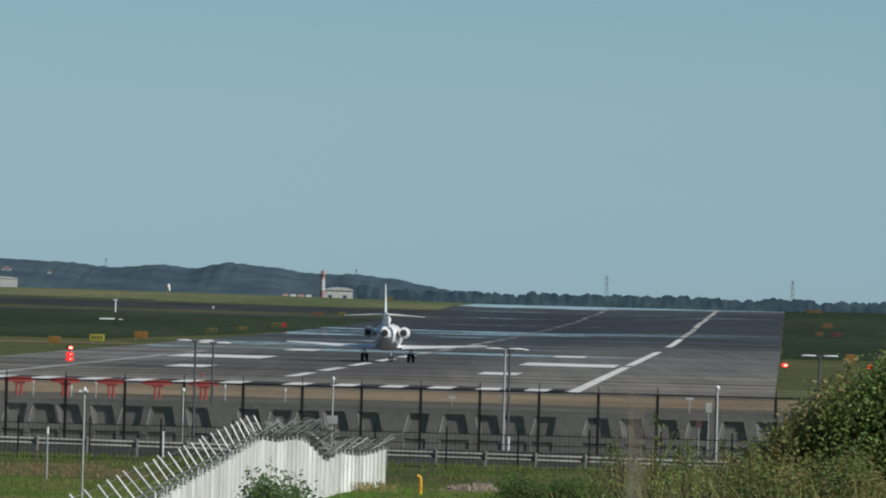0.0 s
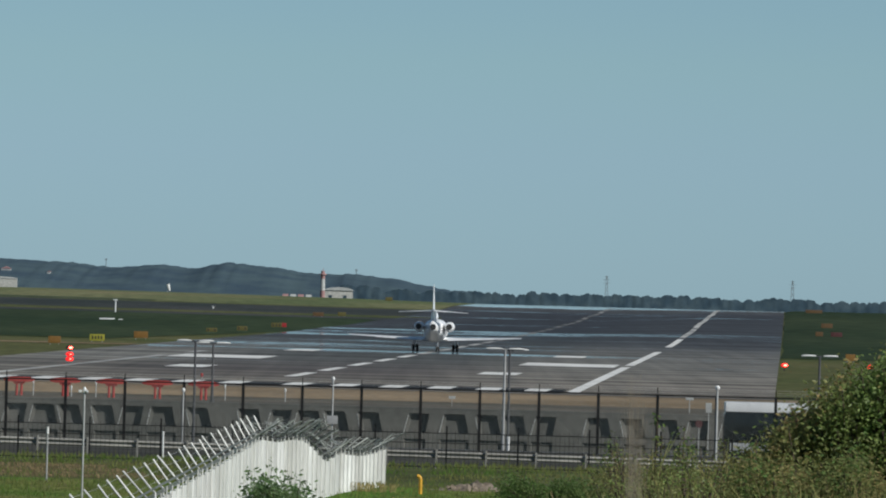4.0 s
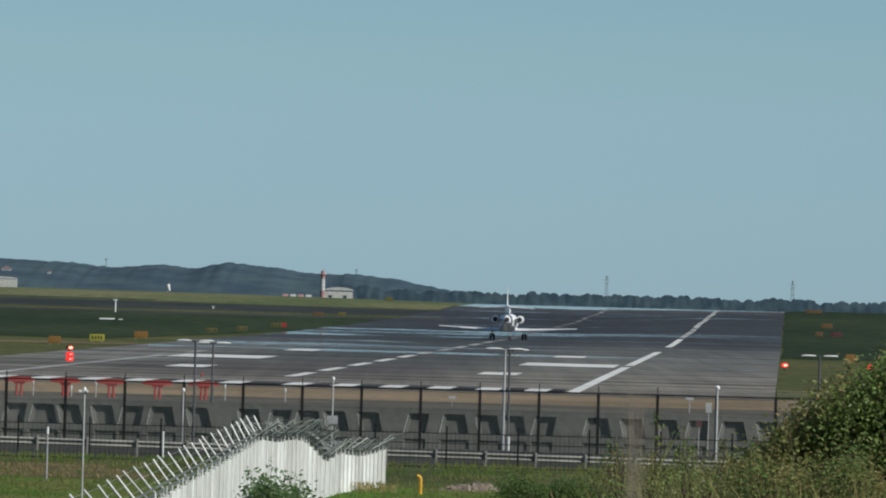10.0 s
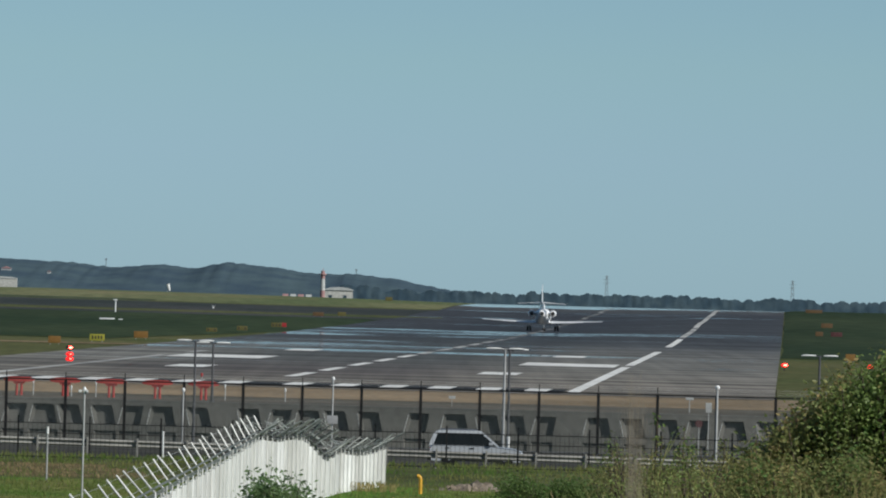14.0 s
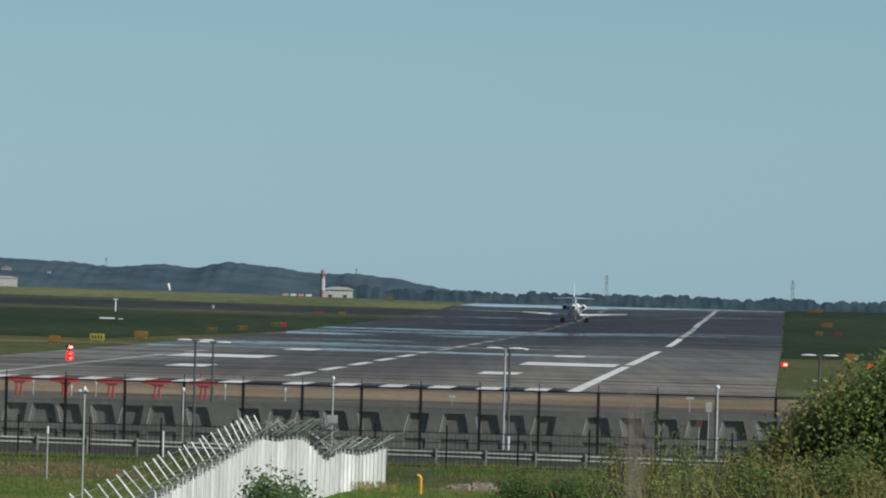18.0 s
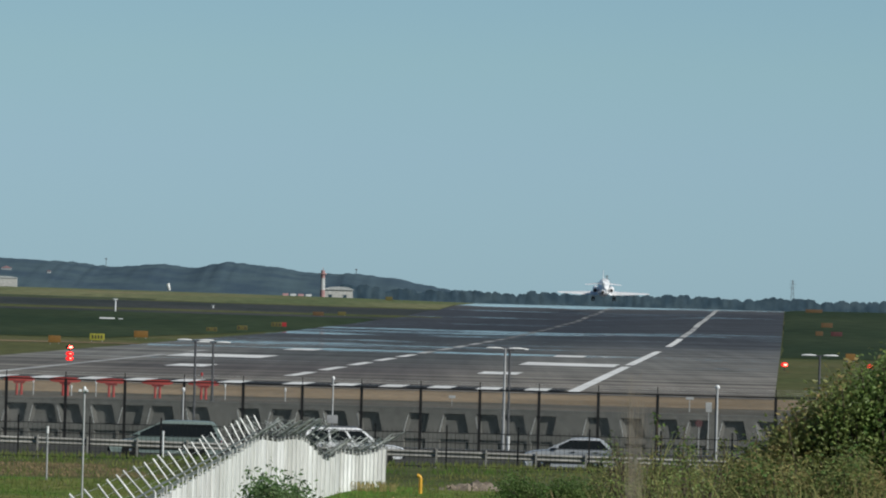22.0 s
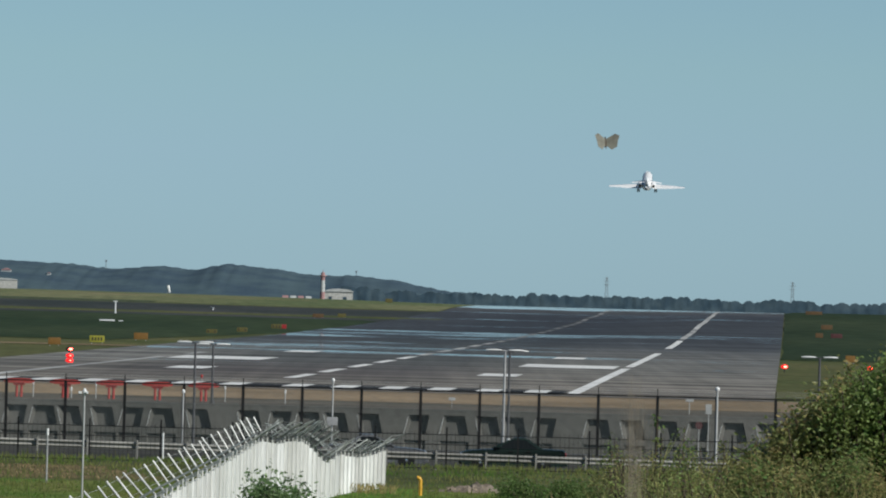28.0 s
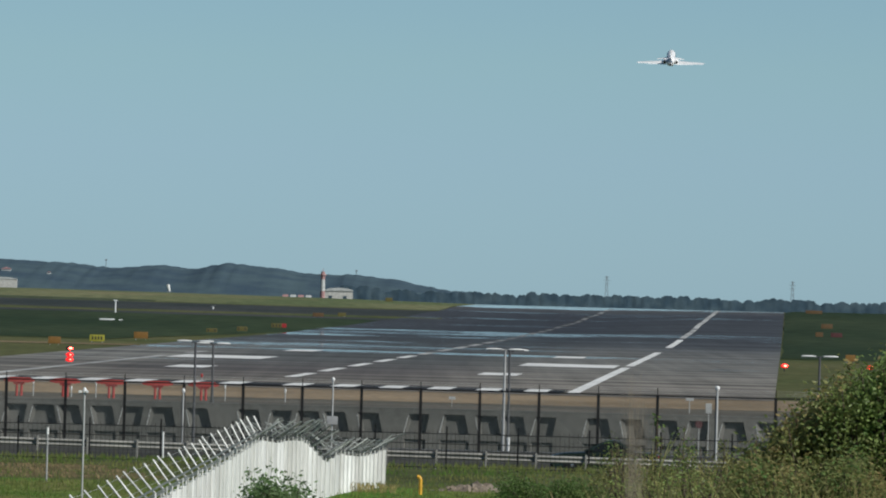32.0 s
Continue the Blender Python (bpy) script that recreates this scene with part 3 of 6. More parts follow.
# ---- concrete wall below the runway's end ----
def make_wall():
    wall = thing("wall_concrete", pose(0, 575, 0), "long weathered grey concrete retaining wall with slanted recesses", "wall", kind="structure")
    bm = bmesh.new()
    add_box(bm, -120, 120, 0.32, 1.6, -2.2, 0.62)
    part("back_slab", bm, CONCRETE, wall)
    bm = bmesh.new()
    add_box(bm, -120, 120, 0, 0.316, 0.38, 0.62)
    add_box(bm, -120, 120, -0.01, 0.316, -1.06, -0.74)
    part("lintel_band", bm, CONCRETE, wall)
    bm = bmesh.new()
    add_box(bm, -120, 120, 0.12, 0.316, -2.2, -1.064)
    part("lower_slab", bm, CONCRETE, wall)
    bm = bmesh.new()
    add_box(bm, -120, 120, -0.015, 1.7, 0.624, 0.7, bevel=0.02)
    part("coping", bm, CONCRETE, wall)
    starts = [-24.5, -23.0, -21.6, -19.7, -17.9, -16.3, -14.3, -11.4, -9.5, -8.0, -6.5, -4.6, -1.7, 0.3, 2.1, 3.6, 5.5, 8.4, 10.3, 12.3, 14.2, 16.1, 18.0, 20.1]
    leans = [(-0.25, -0.2), (-0.22, 0.25), (0.22, 0.28), (0.2, 0.25)]
    edge_top, edge_bottom = -120.0, -120.0
    cells = []
    for i, s in enumerate(starts):
        l, r = leans[i % 4]
        cells.append((s, s + l, s + 1.18, s + 1.18 + r))
    cells.append((120.0, 120.0, 121.0, 121.0))
    for lt, lb, rt, rb in cells:
        for z0, z1, k in ((-0.736, 0.376, 1.0), (-2.2, -1.064, 0.5)):
            bm = bmesh.new()
            a = [(edge_bottom, z0), (max(lb, edge_bottom + 0.08), z0), (max(lt, edge_top + 0.08), z1), (edge_top, z1)]
            if k < 1:
                a = [(edge_bottom, z0), (max(lb, edge_bottom + 0.1), z0), (max(lb, edge_bottom + 0.1), z1), (edge_bottom, z1)]
            add_loft(bm, [[(x + (splay if i in (1, 2) else 0.0), y, z) for i, (x, z) in enumerate(a)] for y, splay in ((0.0, 0.0), (0.316 if k == 1.0 else 0.117, 0.22 if k == 1.0 else 0.08))], smooth=False)
            part("pier", bm, CONCRETE, wall)
            if k == 1.0 and lt < 100:
                # added rod that draws the recess's sunlit left edge as a bright line
                bm = bmesh.new()
                add_rod(bm, (lb - 0.02, 0.0, z0 + 0.02), (lt - 0.02, 0.0, z1 - 0.12), 0.026, n=4)
                part("lit_edge_rod", bm, GALVANISED, wall, "thin bright rod standing for the recess's sunlit edge")
        edge_top, edge_bottom = rt, rb
    return wall


make_wall()


# ---- tall black security fence ----
def make_security_fence():
    y, top = 495.0, 2.65
    fence = thing("security_fence", pose(0, y, 0), "tall black steel security fence with barbed wire on top", "fence", kind="structure")
    bm = bmesh.new()
    add_box(bm, -0.07, 0.07, -0.05, 0.04, -0.45, top)
    add_rod(bm, (0, 0, top), (0, -0.02, top + 0.34), 0.022, n=5)
    first = part("post", bm, BLACK_STEEL, fence, place=pose(-38.44, 0, 0))
    for i in range(1, 27):
        share("post", first.data, fence, pose(-38.44 + 2.888 * i, 0, 0))
    bm = bmesh.new()
    add_rod(bm, (-41, 0, top - 0.03), (40, 0, top - 0.03), 0.035, n=6)
    part("top_rail", bm, BLACK_STEEL, fence)
    for k, z in enumerate((0.1, 0.2, 0.31)):
        bm = bmesh.new()
        add_rod(bm, (-41, -0.01, top + z), (40, -0.01, top + z), 0.005, n=4)
        part("barbed_wire", bm, GALVANISED, fence)
    bm = bmesh.new()
    add_rod(bm, (-41, 0, 0.0), (40, 0, 0.0), 0.02, n=6)
    part("bottom_rail", bm, BLACK_STEEL, fence)
    # added fine wires veil what lies behind and lift its shadows like haze
    bm = bmesh.new()
    x = -30.0
    while x < 30:
        add_rod(bm, (x, 0.02, -0.35), (x, 0.02, top - 0.05), 0.006, n=3, caps=False)
        x += 0.05
    ob = part("haze_veil_wires", bm, VEIL_WIRE, fence)
    ob["kind"] = "stuff"


make_security_fence()


# ---- low picket fence before the road ----
def make_picket_fence():
    y = 415.0
    fence = thing("picket_fence", pose(0, y, 0), "low black steel picket fence along the road verge", "fence", kind="structure")
    bm = bmesh.new()
    add_box(bm, -0.035, 0.035, -0.035, 0.035, -0.05, 1.98)
    post = part("post", bm, BLACK_STEEL, fence, place=pose(-28.85, 0, 0))
    for i in range(1, 20):
        share("post", post.data, fence, pose(-28.85 + 2.92 * i, 0, 0))
    for z in (0.28, 1.66):
        bm = bmesh.new()
        add_box(bm, -30, 30, -0.02, 0.02, z, z + 0.035)
        part("rail", bm, BLACK_STEEL, fence)
    bm = bmesh.new()
    add_rod(bm, (0, 0, 0.12), (0, 0, 1.78), 0.009, n=4)
    add_rod(bm, (0, 0, 1.78), (0, 0, 1.83), 0.009, 0.002, n=4)
    pk = part("picket", bm, BLACK_STEEL, fence, place=pose(-27.0, -0.03, 0))
    for i in range(1, 290):
        share("picket", pk.data, fence, pose(-27.0 + 0.186 * i, -0.03, 0))


make_picket_fence()


# ---- guardrail ----
def make_guardrail():
    rail = thing("guardrail", pose(2, 424, -0.11, 0, 0.5, 0), "galvanised steel road guardrail with square posts", "guardrail", kind="structure")
    prof = [(0.0, 0.58), (-0.03, 0.6), (-0.05, 0.63), (-0.03, 0.66), (0.0, 0.68), (0.01, 0.75), (-0.06, 0.78), (-0.085, 0.81), (-0.06, 0.85), (0.0, 0.88), (0.014, 0.87), (0.012, 0.72), (0.014, 0.59)]
    for i in range(-9, 9):
        bm = bmesh.new()
        add_loft(bm, [[(x, y, z) for y, z in prof] for x in (i * 4.2, i * 4.2 + 4.19)], smooth=False)
        part("w_beam", bm, BEAM_STEEL, rail)
    bm = bmesh.new()
    add_box(bm, -0.042, 0.042, -0.15, -0.06, -0.25, 0.96, bevel=0.01)
    p = part("guard_post", bm, BEAM_STEEL, rail, place=pose(-37.5, 0, 0))
    for i in range(1, 36):
        share("guard_post", p.data, rail, pose(-37.5 + 2.085 * i, 0, 0))


make_guardrail()


# ---- white sheet-steel fence with raked wire arms ----
RAIL_STEEL = node_material("dull_rail_steel", [(0.1, 0.115, 0.105), (0.18, 0.19, 0.18)], 0.6, 0.2, grain=3, spread=0.25)
def make_sheet_fence():
    line = [(-7.9, 180, 2.2), (-7.55, 205, 2.25), (-7.16, 225, 2.28), (-6.86, 250, 2.35), (-6.41, 285, 2.41), (-5.79, 330, 2.59), (-5.42, 338, 2.36), (-5.14, 344, 2.37), (-4.78, 350, 2.28), (-4.57, 354, 2.07), (-4.05, 362, 1.33),
            (-3.59, 369, 1.54), (-3.07, 374, 1.36), (-2.56, 378, 1.36), (-1.99, 382, 1.54)]
    fence = thing("sheet_steel_fence", pose(0, 0, 0), "white ribbed sheet-steel fence with raked arms and barbed wire", "fence", kind="structure")
    for si in range(len(line) - 1):
        (xa, ya, za), (xb, yb, zb) = line[si], line[si + 1]
        a, b = Vector((xa, ya, 0)), Vector((xb, yb, 0))
        span = (b - a).length
        ribs = max(3, int((xb - xa) / 0.125)) if si > 4 else max(3, int(span / 3.4))
        for r in range(ribs):
            k0, k1 = r / ribs, (r + 1) / ribs
            p, q = a.lerp(b, k0), a.lerp(b, k1)
            z0, z1 = za + (zb - za) * k0, za + (zb - za) * k1
            jag = 0.006 * ((r * 7 + si * 3) % 5 - 2)
            foot = land(p.x, p.y) - 0.2
            n = Vector((0.75, -0.66, 0))
            bm = bmesh.new()
            mid0, mid1 = p.lerp(q, 0.3), p.lerp(q, 0.45)
            face = [p.lerp(q, 0.09), mid0, mid1 + n * 0.13, p.lerp(q, 0.7) + n * 0.13, p.lerp(q, 0.8), q]
            back = [c - n * 0.012 for c in reversed(face)]
            def at(c, k, low):
                return (c.x, c.y, foot if low else z0 + (z1 - z0) * k + jag)
            ks = [0.09, 0.3, 0.45, 0.7, 0.8, 1]
            add_loft(bm, [[at(c, k, low) for c, k in list(zip(face, ks)) + list(zip(back, reversed(ks)))] for low in (True, False)], smooth=False)
            part("steel_sheet", bm, SHEET, fence)
            bm = bmesh.new()
            foot_at = p + n * 0.1
            add_rod(bm, (foot_at.x, foot_at.y, foot), (foot_at.x, foot_at.y, z0 + 0.13 + 0.05 * ((r * 5 + si) % 3)), 0.022, n=5)
            part("post", bm, SHEET, fence)
    # arms and their wires
    def arm(p, lean, rise, thick, steel):
        bm = bmesh.new()
        p = Vector(p) + Vector((0, 0, 0.16))
        knee = p + Vector((lean[0] * 0.16, lean[1] * 0.16, 0.07))
        tip = p + Vector((lean[0] * 1.12, lean[1], rise * 1.14))
        add_rod(bm, p - Vector((0, 0, 0.6)), p, thick, n=5)
        add_rod(bm, p, knee, thick, n=5)
        add_rod(bm, knee, tip, thick, n=5)
        part("arm", bm, steel, fence)
        return p, tip
    def along(k):
        ys = 180 + k * 202
        for (xa, ya, za), (xb, yb, zb) in zip(line, line[1:]):
            if ys <= yb:
                q = (ys - ya) / (yb - ya)
                return Vector((xa + (xb - xa) * q, ys, za + (zb - za) * q))
        return Vector(line[-1])
    def run_of_arms(y0, y1, n, lean, rise, thick, steel=DULL_ARM):
        made = []
        for i in range(n):
            k = (y0 + (y1 - y0) * i / (n - 1) - 180) / 202
            made.append(arm(along(k), lean(i / (n - 1)), rise, thick * (0.9 + 0.2 * ((i * 5) % 3) / 2), steel))
        for f in (0.3, 0.6, 0.9):
            for (pa, ta), (pb, tb) in zip(made, made[1:]):
                bm = bmesh.new()
                add_rod(bm, pa.lerp(ta, f), pb.lerp(tb, f), 0.0035, n=4, caps=False)
                part("barbed_wire", bm, GALVANISED, fence)
        return made
    jit = random.Random(77)
    run_of_arms(214, 332, 25, lambda k: (-0.56 + 0.24 * k + jit.gauss(0, 0.03), 0.1), 0.56, 0.028, GALVANISED)
    run_of_arms(318, 356, 15, lambda k: (0.62 + 0.15 * k + jit.gauss(0, 0.12), -0.1 + jit.gauss(0, 0.3)), 0.5, 0.026)
    run_of_arms(326, 356, 12, lambda k: (-0.45 + jit.gauss(0, 0.15), jit.gauss(0, 0.3)), 0.42, 0.022)
    run_of_arms(346, 363, 9, lambda k: (0.72 + jit.gauss(0, 0.12), -0.1 + jit.gauss(0, 0.3)), 0.52, 0.025)
    run_of_arms(360, 368, 7, lambda k: (-0.75 + jit.gauss(0, 0.12), 0.1), 0.55, 0.024)
    run_of_arms(367, 382, 13, lambda k: (0.5 + 0.15 * k + jit.gauss(0, 0.14), 0.1 + jit.gauss(0, 0.3)), 0.42, 0.023)
    run_of_arms(369, 380, 8, lambda k: (-0.4 + jit.gauss(0, 0.2), jit.gauss(0, 0.3)), 0.32, 0.02)
    bm = bmesh.new()   # coils of razor wire along the crest
    for i in range(700):
        y = 326 + (i % 207) * 0.27
        p = along((y - 180) / 202)
        a = i * 1.7
        q = along((y + 0.27 - 180) / 202)
        add_rod(bm, p + Vector((0.02 + 0.14 * math.cos(a), 0, 0.2 + 0.15 * math.sin(a))), q + Vector((0.02 + 0.14 * math.cos(a + 1.7), 0, 0.2 + 0.15 * math.sin(a + 1.7))), 0.009, n=3, caps=False)
    part("razor_coil", bm, POLE_DARK, fence)
    for dz, dx, r in ((0.1, 0.0, 0.03), (0.28, -0.03, 0.028), (0.2, 0.06, 0.018)):
        bm = bmesh.new()
        for i in range(60):
            y = 182 + i * 200 / 60
            add_rod(bm, along((y - 180) / 202) + Vector((dx, 0, dz)), along((y + 200 / 60 - 180) / 202) + Vector((dx, 0, dz)), r, n=5, caps=False)
        part("top_rail", bm, RAIL_STEEL, fence)


make_sheet_fence()


# ---- poles, lamps and signs ----
YELLOW = node_material("yellow_paint", [(0.52, 0.27, 0.02), (0.64, 0.36, 0.03)], 0.5, grain=2, spread=0.12)
ORANGE = node_material("orange_sign_face", [(0.17, 0.085, 0.02), (0.23, 0.12, 0.025)], 0.5, grain=2, spread=0.15)
SIGN_RED = node_material("red_sign_face", [(0.28, 0.02, 0.02), (0.36, 0.03, 0.03)], 0.5, grain=2, spread=0.12)
SIGN_BLACK = node_material("black_sign_marks", [(0.015, 0.015, 0.015), (0.03, 0.03, 0.03)], 0.6, grain=2)
SIGN_YELLOW = node_material("yellow_sign_face", [(0.26, 0.245, 0.028), (0.35, 0.33, 0.04)], 0.5, grain=2, spread=0.12)
RED_GLOW = glow_material("red_runway_lamp", (1.0, 0.06, 0.04), 20.0)
RED_DIM = glow_material("red_lamp_lens", (0.9, 0.02, 0.02), 0.8)


def street_lamp(x, y, top, pole_material, label, arms=True):
    base = land(x, y)
    lamp = thing("street_lamp", pose(x, y, base), label, "street lamp", "street lamps")
    h = top - base
    bm = bmesh.new()
    add_rod(bm, (0, 0, -0.1), (0, 0, h), 0.08, 0.06, 12)
    add_rod(bm, (0, 0, 0), (0, 0, 0.25), 0.13, 0.12, 12)
    part("pole", bm, pole_material, lamp)
    for s in (-1, 1):
        bm = bmesh.new()
        add_rod(bm, (0, 0, h - 0.05), (s * 0.4, 0, h + 0.02), 0.035, n=8)
        a = part("bracket", bm, pole_material, lamp)
        bm = bmesh.new()
        add_loft(bm, [[(s * px, py, h + pz) for py, pz in ((-0.16 * w, 0.0), (-0.12 * w, 0.06 * w), (0.12 * w, 0.06 * w), (0.16 * w, 0.0), (0.1 * w, -0.035), (-0.1 * w, -0.035))] for px, w in ((0.2, 0.6), (0.45, 1.0), (0.8, 0.95), (0.98, 0.5))])
        part("lamp_head", bm, LAMP_WHITE, lamp)
    return lamp


street_lamp(-13.15, 545, 4.36, POLE_DARK, "tall twin-headed road lamp on a dark pole")
street_lamp(-12.95, 578.8, 4.05, POLE_DARK, "tall twin-headed road lamp behind the wall")
street_lamp(3.34, 522, 4.5, POLE_GREY, "tall twin-headed road lamp on a pale grey pole")
street_lamp(3.63, 529, 4.42, POLE_DARK, "tall twin-headed road lamp on a dark pole")
street_lamp(20.2, 540, 4.44, POLE_DARK, "tall twin-headed road lamp on a dark pole")


def camera_pole(x, y, top, r, label, crossbar=False, board=False):
    base = land(x, y)
    p = thing("camera_pole", pose(x, y, base), label, "pole")
    h = top - base
    bm = bmesh.new()
    add_rod(bm, (0, 0, -0.1), (0, 0, h), r, r * 0.9, 12)
    shaft = part("shaft", bm, PALE_POLE, p)
    bm = bmesh.new()
    add_loft(bm, [[(px * math.cos(a), px * math.sin(a), h + pz) for a in [2 * math.pi * i / 12 for i in range(12)]] for px, pz in ((r * 1.3, -0.06), (r * 2.0, 0.0), (r * 1.9, 0.07), (r * 0.8, 0.13))])
    part("dome", bm, LAMP_WHITE, p)
    if crossbar:
        bm = bmesh.new()
        add_rod(bm, (-0.2, 0, h - 0.06), (0.12, 0, h - 0.06), 0.014, n=6)
        part("crossbar", bm, DULL_ARM, p)
        for s, w in ((-0.19, 0.1), (0.06, 0.06)):
            bm = bmesh.new()
            add_box(bm, s, s + w, -0.1, 0.02, h - 0.05, h + 0.03, bevel=0.012)
            part("floodlight", bm, LAMP_WHITE, p)
    if board:
        bm = bmesh.new()
        add_box(bm, -0.26, 0.26, -0.12, -0.09, h - 2.15, h - 1.75, bevel=0.01)
        part("board", bm, POLE_GREY, p, "blank pale grey board")
    return p


camera_pole(-11.53, 330, 4.02, 0.032, "slim galvanised pole with small floodlights at its top", crossbar=True)
camera_pole(-11.97, 475, 2.46, 0.042, "pale pole with a domed camera on top")
camera_pole(-5.13, 490, 3.02, 0.042, "pale pole with a domed camera and a board", board=True)
camera_pole(13.02, 475, 3.22, 0.056, "thick pale pole with a domed cap")


def marker_post(x, y, top, r, material, label, z0=None):
    base = land(x, y) if z0 is None else z0
    p = thing("marker_post", pose(x, y, base), label, "post", "marker posts")
    bm = bmesh.new()
    add_rod(bm, (0, 0, -0.1), (0, 0, top - base), r, r * 0.9, 8)
    part("stake", bm, material, p)
    bm = bmesh.new()
    add_rod(bm, (0, 0, (top - base) * 0.88), (0, 0, top - base + 0.01), r * 1.35, r * 1.3, 8)
    part("cap", bm, LAMP_WHITE, p)


marker_post(-14.43, 375, 2.12, 0.035, POLE_GREY, "slim grey stake in the grass")
marker_post(-11.4, 421, 1.35, 0.04, LAMP_WHITE, "short white roadside marker post")
marker_post(3.55, 512, 0.12, 0.075, LAMP_WHITE, "short white marker post beside the lamp")


def yellow_standpipe(x, y):
    base = land(x, y)
    p = thing("yellow_standpipe", pose(x, y, base), "bright yellow bent standpipe in the grass", "standpipe")
    bm = bmesh.new()
    add_rod(bm, (0, 0, -0.2), (0, 0, 0.56), 0.07, n=14)
    add_rod(bm, (0, 0, 0.3), (0, 0, 0.34), 0.082, n=14)
    part("pipe", bm, YELLOW, p)
    bm = bmesh.new()
    turn = [0, 0.4, 0.8, 1.2, 1.6]
    add_loft(bm, [[(-0.12 + (0.12 + 0.07 * math.cos(a)) * math.cos(b), 0.07 * math.sin(a), 0.55 + (0.12 + 0.07 * math.cos(a)) * math.sin(b)) for a in [2 * math.pi * i / 12 for i in range(12)]] for b in turn])
    part("elbow", bm, YELLOW, p)
    bm = bmesh.new()
    add_rod(bm, (-0.15, 0, 0.67), (-0.12, 0, 0.67), 0.058, n=12)
    part("mouth", bm, POLE_DARK, p)


yellow_standpipe(-0.6, 371)


def aerial(x, y):
    """One element of the landing aerial row: a red boom on two legs."""
    base = land(x, y)
    a = thing("landing_aerial", pose(x, y, base), "orange-red landing aerial boom on two short legs", "aerial", "landing aerials")
    top = 1.34 - base
    bm = bmesh.new()
    add_loft(bm, [[(px, py * w, top - 0.15 + pz * w) for py, pz in ((-0.16, -0.15), (-0.16, 0.15), (0.16, 0.15), (0.16, -0.15))] for px, w in ((-0.95, 0.5), (-0.6, 1), (0.6, 1), (0.95, 0.5))], smooth=False)
    part("boom", bm, RED_PAINT, a)
    for s in (-0.16, 0.16):
        bm = bmesh.new()
        add_rod(bm, (s * 0.9, 0, -0.1), (s * 0.9, 0, top - 0.2), 0.075, n=8)
        part("leg", bm, RED_PAINT, a)
    bm = bmesh.new()
    add_box(bm, -0.35, 0.35, -0.1, 0.1, top - 0.42, top - 0.3)
    part("brace", bm, RED_PAINT, a)


for i in range(8):
    aerial(-34.4 + 2.84 * i, 625)


def approach_light(x, y, top, glowing=None, r=0.06):
    base = land(x, y)
    a = thing("approach_light", pose(x, y, base), "small approach light on a thin pale stake", "airfield light", "approach lights")
    bm = bmesh.new()
    add_rod(bm, (0, 0, -0.1), (0, 0, top - base - 0.1), 0.035, n=6)
    part("stake", bm, PALE_POLE, a)
    bm = bmesh.new()
    add_loft(bm, [[(px * math.cos(q), px * math.sin(q), top - base + pz) for q in [2 * math.pi * i / 10 for i in range(10)]] for px, pz in ((r * 0.6, -0.14), (r, -0.06), (r, 0.06), (r * 0.5, 0.12))])
    part("lamp", bm, glowing or LAMP_WHITE, a)


for x, y, z in ((-25.6, 640, 0.95), (-23.2, 640, 0.6), (-21.65, 640, 0.95), (-17.7, 640, 0.7), (-13.5, 640, 0.95), (-9.4, 620, 1.0)):
    approach_light(x, y, z)
approach_light(-15.0, 640, 1.6, SIGN_RED, 0.08)


def red_light(x, y, heights, label):
    base = land(x, y)
    a = thing("red_light_unit", pose(x, y, base), label, "airfield light", "red light units")
    for z in heights:
        bm = bmesh.new()
        add_loft(bm, [[(0.34 * k * math.cos(q), yy, z - base + 0.2 * k * math.sin(q)) for q in [2 * math.pi * i / 14 for i in range(14)]] for yy, k in ((-0.1, 0.55), (-0.06, 1.0), (0.12, 1.1), (0.3, 0.7))])
        h = part("housing", bm, SIGN_BLACK, a)
        bm = bmesh.new()
        add_loft(bm, [[(0.36 * k * math.cos(q), yy, z - base + 0.22 * k * math.sin(q)) for q in [2 * math.pi * i / 14 for i in range(14)]] for yy, k in ((-0.22, 0.6), (-0.16, 1.0), (-0.11, 0.9))])
        part("lens", bm, RED_DIM if z < max(heights) or len(heights) == 1 else SIGN_BLACK, h)
        bm = bmesh.new()
        k2 = 0.5 if z == max(heights) else 0.22
        add_loft(bm, [[(0.08 + 0.36 * k * k2 * math.cos(q), yy, z - base + 0.2 * k * k2 * math.sin(q)) for q in [2 * math.pi * i / 14 for i in range(14)]] for yy, k in ((-0.3, 0.6), (-0.25, 1.0), (-0.2, 0.9))])
        part("bulb", bm, RED_GLOW, h)
    bm = bmesh.new()
    add_rod(bm, (0, 0.1, -0.1), (0, 0.1, max(heights) - base), 0.05, n=6)
    part("stand", bm, SIGN_BLACK, a)


# the two lower lamps are added as mirage reflections of the top one
red_light(-32.67, 895, (1.2, 0.62, 0.2), "glowing red light on a stand with its mirage reflections below")
red_light(33.94, 1000, (0.52,), "glowing red runway end light")
red_light(42.41, 1000, (0.56,), "glowing red runway end light")


